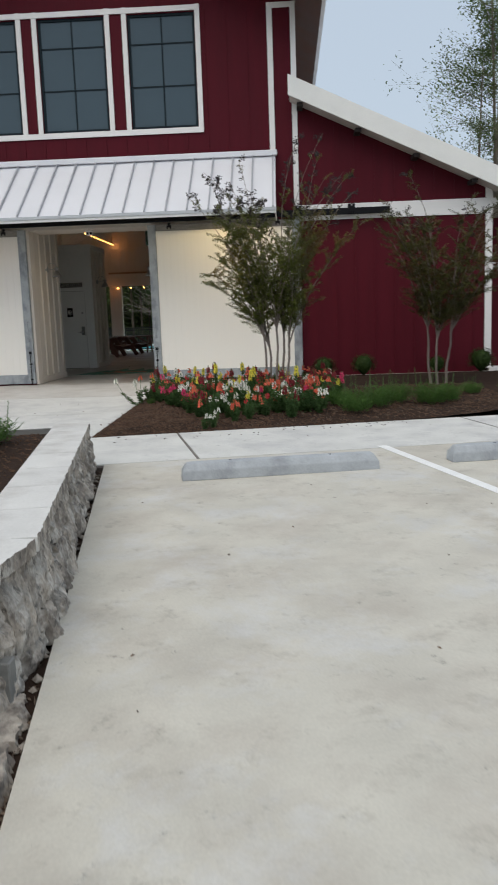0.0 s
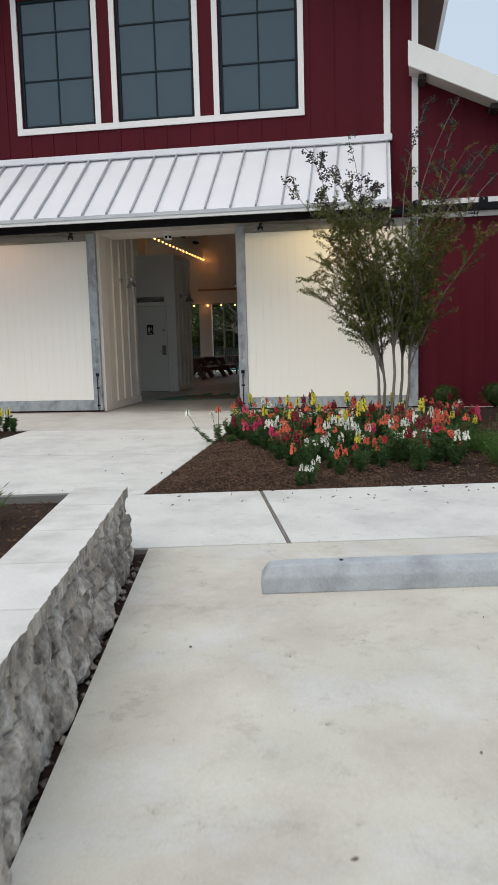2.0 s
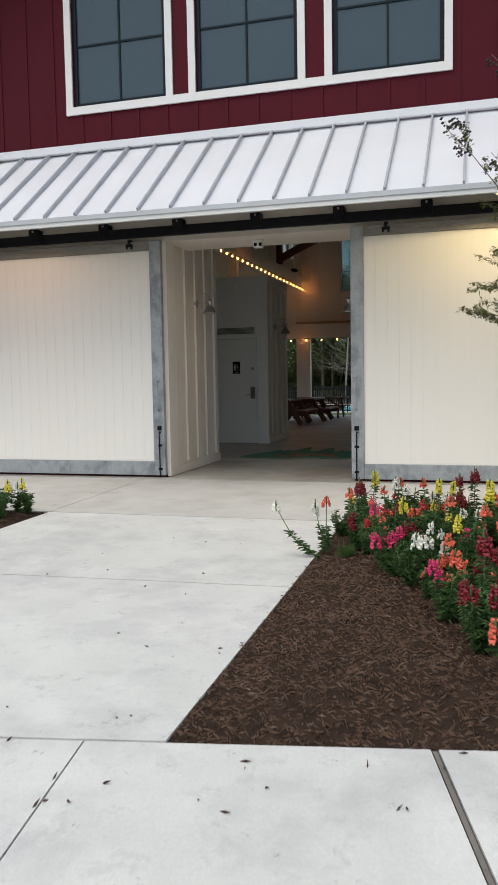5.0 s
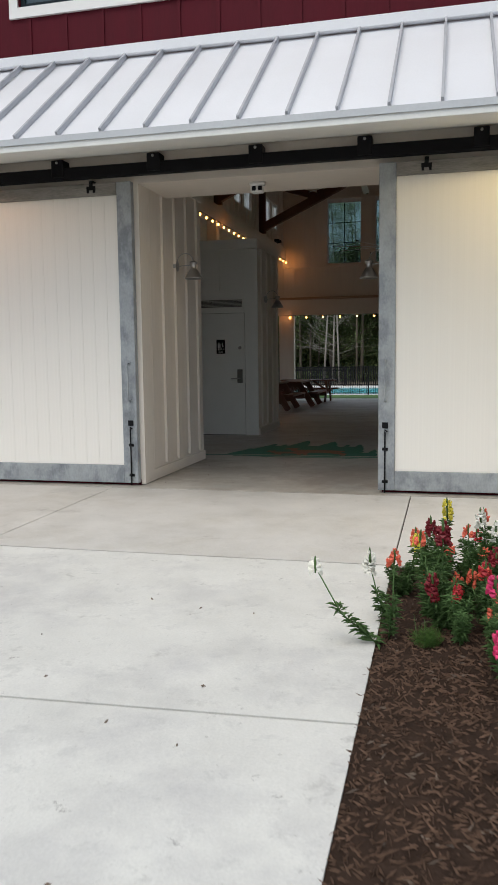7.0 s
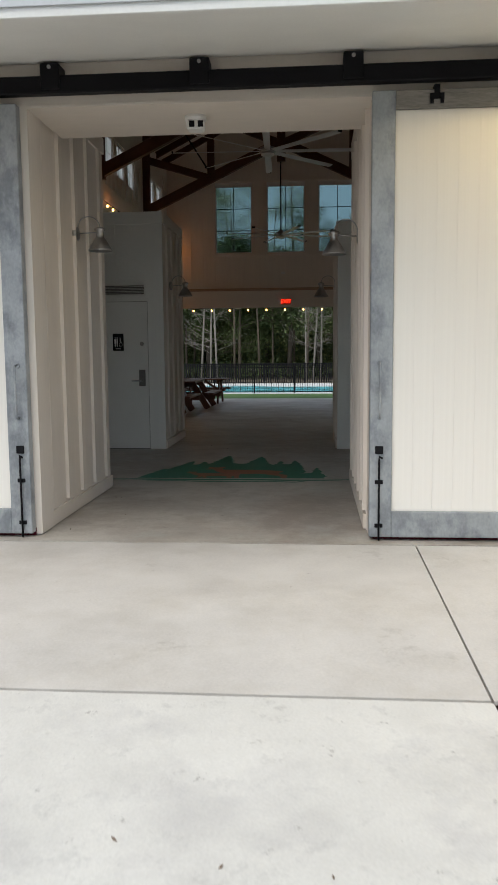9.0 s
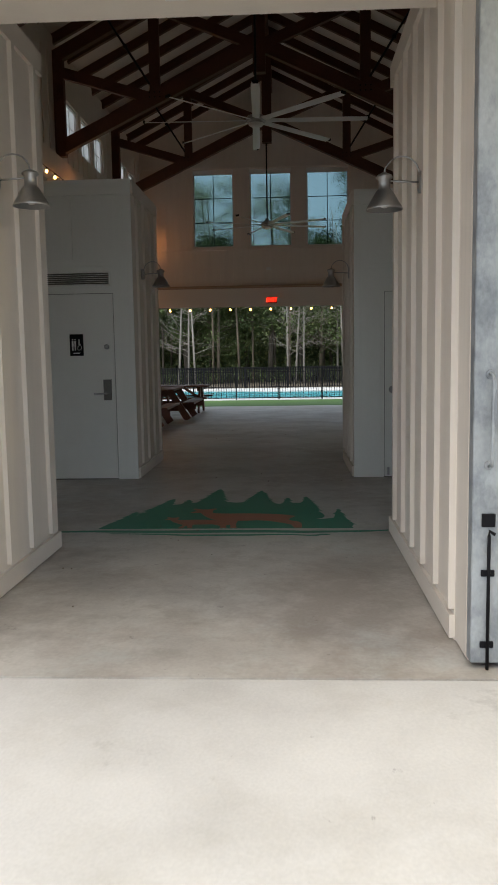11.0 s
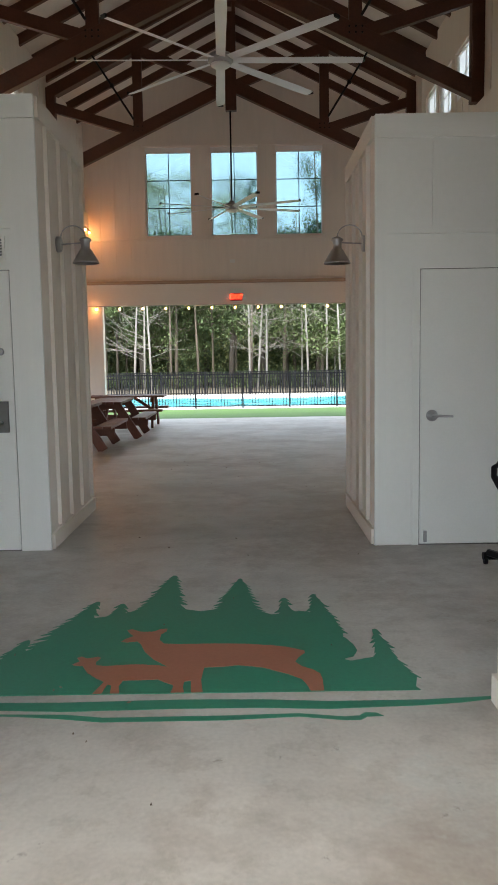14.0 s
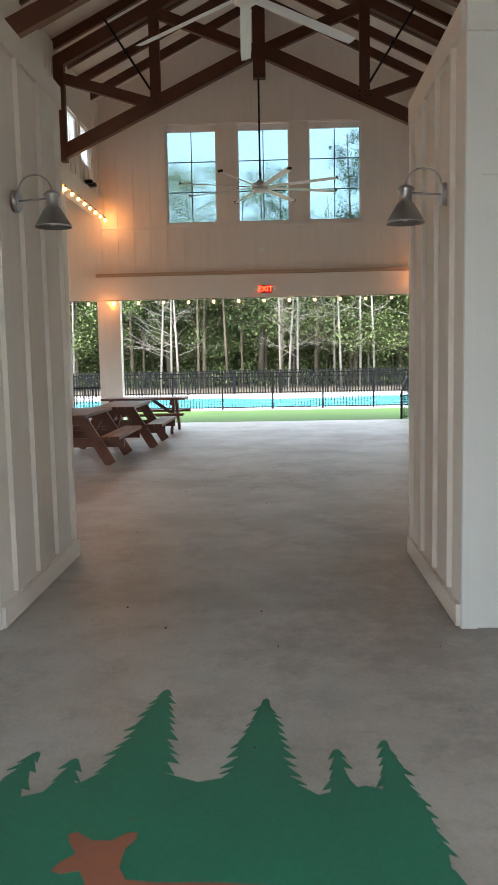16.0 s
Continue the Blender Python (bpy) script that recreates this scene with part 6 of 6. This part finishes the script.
def leaf_cards(points, r, size, n, jit):
    vs, fs = [], []
    for q in points:
        for i in range(n):
            c = q + Vector((r.uniform(-1, 1), r.uniform(-1, 1), r.uniform(-0.7, 0.7))) * jit
            blade(vs, fs, c, (r.uniform(-1, 1), r.uniform(-1, 1), r.uniform(-0.8, 0.8)), size * r.uniform(0.7, 1.3), size * r.uniform(0.4, 0.7), 0.1)
    return vs, fs


def forest_tree(kind, seed, height):
    r = random.Random(seed)
    labels = {"pine": "tall dark pine behind the pool fence", "green": "leafy green tree behind the pool fence", "spring": "tree with thin yellow-green spring leaves", "slender": "slender tree with fine sparse young leaves", "bare": "bare pale-barked tree with long thin branches"}
    t = thing(kind + "_tree", labels[kind], "tree", "trees of the wood")
    bm = bmesh.new()
    top = Vector((r.uniform(-0.5, 0.5), r.uniform(-0.5, 0.5), height))
    w = {"slender": 0.09, "pine": 0.2, "green": 0.12, "spring": 0.08, "bare": 0.072}[kind]
    bend = Vector((r.uniform(-0.5, 0.5), 0, height * 0.5))
    tube(bm, [(0, 0, -0.6), bend * 0.5, bend, bend.lerp(top, 0.6), top], [w * 1.2, w, w * 0.75, w * 0.45, 0.03], 8)
    pts = []
    low = {"slender": 0.25, "pine": 0.42, "green": 0.18, "spring": 0.35, "bare": 0.15}[kind]
    for k in range({"pine": 30, "green": 26, "spring": 30, "bare": 16, "slender": 30}[kind]):
        f = r.uniform(low, 0.97)
        p = bend * (f / 0.5) if f < 0.5 else bend.lerp(top, (f - 0.5) * 2)
        a = r.uniform(0, 6.28)
        L = height * {"pine": 0.22, "bare": 0.17}.get(kind, 0.30) * (1.12 - f) * r.uniform(0.7, 1.3)
        d = Vector((math.cos(a), math.sin(a), 0.1 if kind == "pine" else r.uniform(0.2, 0.7)))
        lv = []
        grow(bm, lv, p.copy(), d.normalized(), L * (0.7 if kind == "slender" else 1), {"bare": 0.02, "slender": 0.014, "spring": 0.018}.get(kind, 0.035), 2 if kind != "pine" else 1, r, 0.6, 0.1 if kind != "bare" else -0.05, 3)
        pts += [q for q, _ in lv]
    part("trunk", bm, M["barkpale"] if kind == "bare" else M["barkdark"] if kind == "pine" else M["barkwood"], t)
    if kind != "bare":
        size, n, jit = {"pine": (0.26, 16, 0.8), "green": (0.22, 11, 0.7), "spring": (0.08, 7, 0.5), "slender": (0.11, 6, 0.35)}[kind]
        vs, fs = leaf_cards(pts, r, size, n, jit)
        leafy("crown", vs, fs, M[{"pine": "wood2", "green": "wood1", "spring": "wood3", "slender": "wood1"}[kind]], t)
    return t


kinds = {k: [forest_tree(k, s, h) for s, h in v] for k, v in {"pine": [(1, 11.5), (2, 10.5)], "green": [(3, 10.5), (4, 9)], "spring": [(5, 15), (6, 13.5)], "bare": [(7, 12), (8, 11)], "slender": [(12, 13), (13, 12)]}.items()}
started = set()


def put_tree(kind, k, x, y, s, turn, z=-0.3):
    o = kinds[kind][k]
    m = Matrix.LocRotScale((x, y, z), Euler((0, 0, turn)), None)
    if (kind, k) in started:
        o = copy_thing(o, m)
    else:
        started.add((kind, k))
        o.matrix_basis = m
    o.scale = (s, s, s)


r = random.Random(77)
for row, y0, step, mix in ((0, 71.5, 3.4, ("slender", "green", "bare", "spring")), (1, 74, 2.7, ("green", "spring", "pine", "bare", "green")), (2, 80, 3.0, ("pine", "green", "pine", "spring")), (3, 88, 2.8, ("pine", "spring", "green", "spring"))):
    x = -38.0
    while x < 24:
        kd = r.choice(mix)
        if -3.0 < x < 3.5:
            kd = "green" if row else "bare"
        put_tree(kd, r.randint(0, 1), x + r.uniform(-0.9, 0.9), y0 + r.uniform(-2, 2), r.uniform(0.8, 1.08), r.uniform(0, 6.28))
        x += step * r.uniform(0.7, 1.2)
for tx, ty, k, s in ((-11.2, 74, 0, 1.0), (-9.0, 71, 1, 1.0), (-10.0, 79, 1, 1.15), (-6.2, 73, 1, 0.95), (-4.6, 76, 0, 0.95), (-13, 77, 0, 1.0)):
    put_tree("spring", k, tx, ty, s, tx)
for tx, ty, s in ((-0.9, 76, 0.98), (1.6, 75, 1.02)):
    put_tree("pine", 0, tx, ty, s, tx * 2)
put_tree("slender", 0, 1.2, 73.5, 1.28, 0.4)
for tx, k in ((-16.9, 0), (-11.3, 1), (-10.6, 0), (-10.1, 1), (-3.6, 0), (-3.1, 1), (-2.5, 0), (0.3, 1), (1.5, 0), (2.4, 1), (-19.5, 1), (5.2, 0)):
    put_tree("bare", k, tx, 69.3, 0.95 + 0.03 * k, tx * 3)
put_tree("slender", 0, 10.8, 42, 1.4, 1.0)
put_tree("slender", 1, 9.9, 41, 1.1, 2.2)
put_tree("slender", 0, 11.6, 44, 1.4, 3.6)
for key, n, zs, y0, y1 in (("wood2", 9000, 4.2, 84, 98), ("wood1", 6000, 3.4, 78, 88), ("wood3", 1500, 3.0, 76, 84)):
    vs, fs = leaf_cards([Vector((r.uniform(-40, 26), r.uniform(y0, y1), r.uniform(-0.5, 1) + min(abs(r.gauss(0, zs)), 9.5))) for _ in range(n)], r, 0.27, 13, 1.1)
    tagged(leafy("thicket", vs, fs, M[key], None), "dense green undergrowth and far wood behind the trees", kind="stuff")
vs, fs = leaf_cards([Vector((r.uniform(-48, 34), r.uniform(70, 76), r.uniform(-0.4, 1.3) * r.random())) for _ in range(3500)], r, 0.18, 6, 0.4)
th = leafy("undergrowth", vs, fs, M["wood1"], None)
tagged(th, "low green undergrowth at the edge of the wood", kind="stuff")
bd = structure(boxes("backdrop", [(-140, 120, 112, 112.5, -2, 10.5)], M["wood2"]), "dark far wood")

# ---- picnic tables ----
def picnic_table(x, y, turn):
    t = thing("picnic_table", "red-brown stained wooden picnic table with attached benches", "picnic table", "picnic tables", at=(x, y, ground_z(0, y)), rz=turn)
    for k in range(5):
        a = -0.36 + 0.146 * k
        boxes("top_plank", [(a, a + 0.138, -0.915, 0.915, 0.715, 0.76)], M["table"], t, bevel=0.004)
    for s in (-1, 1):
        for k in range(2):
            a = s * (0.56 + 0.145 * k)
            a, b = sorted((a, a + s * 0.138))
            boxes("bench_plank", [(a, b, -0.915, 0.915, 0.402, 0.45)], M["table"], t, bevel=0.004)
    for yy in (-0.66, 0.66):
        for s in (-1, 1):
            bm = bmesh.new()
            bar(bm, (s * 0.24, yy, 0.70), (s * 0.66, yy, 0.02), 0.05, 0.16, up=(1, 0, 0.6))
            part("leg", bm, M["table"], t)
        boxes("bench_support", [(-0.85, 0.85, yy + 0.026, yy + 0.07, 0.27, 0.402)], M["table"], t)
        boxes("top_support", [(-0.34, 0.34, yy + 0.026, yy + 0.07, 0.60, 0.715)], M["table"], t)
        bm = bmesh.new()
        bar(bm, (0, yy, 0.36), (0, yy * 0.25, 0.70), 0.07, 0.04, up=(1, 0, 0))
        part("brace", bm, M["table"], t)


picnic_table(-6.78, 30.5, 0)
picnic_table(-6.52, 32.9, 0)
picnic_table(-6.6, 35.75, 90)

# ---- the pool yard ----
def yard_slab(name, poly, top, material, label=""):
    bm = bmesh.new()
    prism(bm, poly, top - 0.1, top)
    return structure(part(name, bm, material), label)


bm = bmesh.new()
lawn_y = [38.6, 41, 44, 46.6]
g = [[bm.verts.new((x, y, ground_z(0, y + 1e-3) - 0.012 + 0.01)) for x in (-40, -12, -4, 4, 30)] for y in lawn_y]
for j in range(3):
    for i in range(4):
        bm.faces.new((g[j][i], g[j][i + 1], g[j + 1][i + 1], g[j + 1][i]))
rr = bmesh.ops.extrude_face_region(bm, geom=bm.faces[:])
for v in rr["geom"]:
    if isinstance(v, bmesh.types.BMVert):
        v.co.z -= 0.1
structure(part("lawn", bm, M["grass"]), "bright green artificial-looking lawn strip")
PX0, PX1 = -24, 7.5
yard_slab("pool_deck_near", [(-40, 46.6), (30, 46.6), (30, 48.6), (-40, 48.6)], -0.22, M["deckc"], "white concrete pool deck")
yard_slab("pool_deck_far", [(x, 56.3 + 0.7 * math.sin(x * 0.55) + 0.25 * math.sin(x * 1.7)) for x in range(-40, 31)] + [(30, 59.6), (-40, 59.6)], -0.22, M["deckc"])
yard_slab("pool_deck_side", [(-40, 48.6), (PX0, 48.6), (PX0, 55.3), (-40, 55.3)], -0.22, M["deckc"])
yard_slab("pool_deck_side", [(PX1, 48.6), (30, 48.6), (30, 55.3), (PX1, 55.3)], -0.22, M["deckc"])
tagged(yard_slab("water", [(PX0, 48.6), (PX1, 48.6), (PX1, 57.6), (PX0, 57.6)], -0.27, M["pool"]), "turquoise swimming pool water")

def fence(label, x0, x1, y, z0, h, post, gap, pw, bottom=0.08):
    f = thing("fence", label, "fence")
    n = int((x1 - x0) / post)
    pm = boxes("post", [(-0.03, 0.03, -0.03, 0.03, 0, h + 0.03)], M["black"], f, bevel=0.004)
    pm.location = (x0, y, z0)
    for k in range(1, n + 1):
        piece("post", pm.data, f, (x0 + post * k, y, z0))
    for z in (z0 + bottom, z0 + h - 0.16, z0 + h - 0.02):
        boxes("rail", [(x0, x1, y - 0.015, y + 0.015, z - 0.018, z + 0.018)], M["black"], f)
    pk = boxes("picket", [(-pw / 2, pw / 2, -0.008, 0.008, 0, h - 0.06)], M["black"], f)
    pk.location = (x0 + gap, y, z0 + 0.04)
    x = x0 + 2 * gap
    while x < x1:
        piece("picket", pk.data, f, (x, y, z0 + 0.04))
        x += gap
    return f


fence("black metal picket fence in front of the pool", -18.6, 9.0, 47.5, -0.22, 1.35, 1.836, 0.11, 0.018)
fence("black fence with dense dark slats behind the pool", -30.0, 16.0, 59.4, -0.22, 1.22, 2.4, 0.14, 0.055)
hr = thing("handrail", "black metal handrail with a sloping top beside the patio", "handrail")
for k in range(15):
    f = k / 14
    x, y = -0.55 + 0.62 * f, 38.8 + 1.7 * f
    boxes("picket", [(x, x + 0.012, y, y + 0.012, 0.0, 0.72 + min(0.38, 0.9 * f))], M["black"], hr)
bm = bmesh.new()
tube(bm, [(-0.57, 38.75, 0.66), (-0.31, 39.5, 1.10), (0.07, 40.5, 1.13)], 0.024, 8)
tube(bm, [(-0.55, 38.81, 0.02), (-0.55, 38.81, 0.74)], 0.026, 8)
part("rail", bm, M["black"], hr)
hr2 = thing("handrail", "low black metal railing beside the patio column", "handrail")
for k in range(18):
    x = -10.4 + 0.11 * k
    boxes("picket", [(x, x + 0.016, 39.4, 39.416, 0.0, 0.95)], M["black"], hr2)
boxes("rail", [(-10.4, -8.4, 39.39, 39.425, 0.95, 0.99), (-10.4, -8.4, 39.39, 39.425, 0.10, 0.13)], M["black"], hr2)
ch = thing("pool_chair", "blue plastic chair by the pool fence", "chair", at=(-12.4, 49.0, -0.22), rz=20)
boxes("seat", [(-0.3, 0.3, -0.3, 0.3, 0.38, 0.44)], M["blue"], ch, bevel=0.02)
boxes("backrest", [(-0.32, 0.32, 0.26, 0.33, 0.44, 1.25)], M["blue"], ch, bevel=0.02)
for sx in (-0.26, 0.22):
    for sy in (-0.28, 0.24):
        boxes("leg", [(sx, sx + 0.05, sy, sy + 0.05, 0, 0.38)], M["blue"], ch)
lp = thing("yard_lamp", "slim gray lamp post with a white globe", "lamp post", at=(-16.3, 59.0, -0.22))
bm = bmesh.new()
lathe(bm, [(0.06, 0), (0.05, 0.3), (0.035, 2.5)], 10)
part("post", bm, M["black"], lp)
bm = bmesh.new()
bmesh.ops.create_uvsphere(bm, u_segments=16, v_segments=10, radius=0.2, matrix=Matrix.Translation((0, 0, 2.65)))
part("globe", bm, M["plastic"], lp)

# ---- beyond the lean-to's corner ----
structure(boxes("wall_side_bay", [(4.52, 7.5, FY + 0.35, FY + 0.5, 0.2, 3.4)], M["red"]))
structure(boxes("trim", [(4.50, 7.5, FY - 0.03, FY + 0.3, 3.62, 3.76)], M["white"]))
structure(boxes("ledge", [(4.45, 5.4, FY - 0.1, FY + 0.3, 0.24, 0.32)], M["white"]))
cu = bpy.data.curves.new("sign_letters", "FONT")
cu.body, cu.size, cu.extrude = "FD", 0.26, 0.006
lt = new("sign_curve", cu)
bpy.context.view_layer.update()
me = bpy.data.meshes.new_from_object(lt)
bpy.data.objects.remove(lt)
me.materials.clear()
me.materials.append(M["plastic"])
sg = thing("letter_sign", "red sign with white capital letters by the corner", "sign")
o = new("letters", me)
o.parent = sg
o.matrix_basis = pose(4.56, FY + 0.325, 2.31, 90)
boxes("board", [(4.53, 5.2, FY + 0.334, FY + 0.348, 2.2, 2.62)], M["red"], sg)

# ---- lamps in the awning's soffit ----
for x in (-0.8, -7.3):
    cl = thing("soffit_lamp", "small round lamp in the awning's soffit, glowing warm", "lamp")
    bm = bmesh.new()
    lathe(bm, [(0.07, 0), (0.07, 0.012)], 16, Matrix.Translation((x, 15.85, 3.53)))
    part("trim_ring", bm, M["plastic"], cl)
    bm = bmesh.new()
    lathe(bm, [(0.045, 0), (0.045, 0.004)], 16, Matrix.Translation((x, 15.85, 3.524)))
    part("lens", bm, M["bulb"], cl)
    l = lamp("soffit_light", "SPOT", 74 if x > -2 else 26, (1.0, 0.76, 0.38) if x > -2 else (1.0, 0.62, 0.42), (x, 15.85, 3.52), 0.04)
    l.data.spot_size, l.data.spot_blend = radians(174), 0.15

# ---- wheeled stand with a curved tube, by the storeroom ----
db = thing("wheeled_stand", "black tubular wheeled stand with a curved handle near the storeroom door", "stand")
bm = bmesh.new()
tube(bm, [(-2.00, 22.02, 0.30), (-1.1, 22.02, 0.30)], 0.028, 8)
tube(bm, [(-1.97, 22.0, 0.33), (-1.75, 21.72, 0.30), (-1.5, 21.45, 0.28)], 0.026, 8)
part("base", bm, M["black"], db)
bm = bmesh.new()
tube(bm, [(-1.5, 22.02, 1.02), (-1.78, 22.02, 1.01), (-1.88, 22.02, 0.985), (-1.93, 22.02, 0.93), (-1.93, 22.02, 0.87), (-1.88, 22.02, 0.78), (-1.75, 22.02, 0.60), (-1.5, 22.02, 0.31)], 0.024, 8)
part("curved_handle", bm, M["black"], db)
for x, y in ((-1.98, 22.02), (-1.12, 22.02), (-1.5, 21.45)):
    bm = bmesh.new()
    lathe(bm, [(0.022, -0.014), (0.032, -0.01), (0.032, 0.01), (0.022, 0.014)], 12, Matrix.Translation((x, y, 0.272)) @ Matrix.Rotation(radians(90), 4, "Y"))
    part("caster", bm, M["black"], db)
chips("floor_litter", lambda x, y: True, lambda x, y: ground_z(0, y), (-5.0, -2.7, 17.2, 30), 38, 31, M["litter"], "small dark bits scattered on the barn floor", size=(0.01, 0.03))
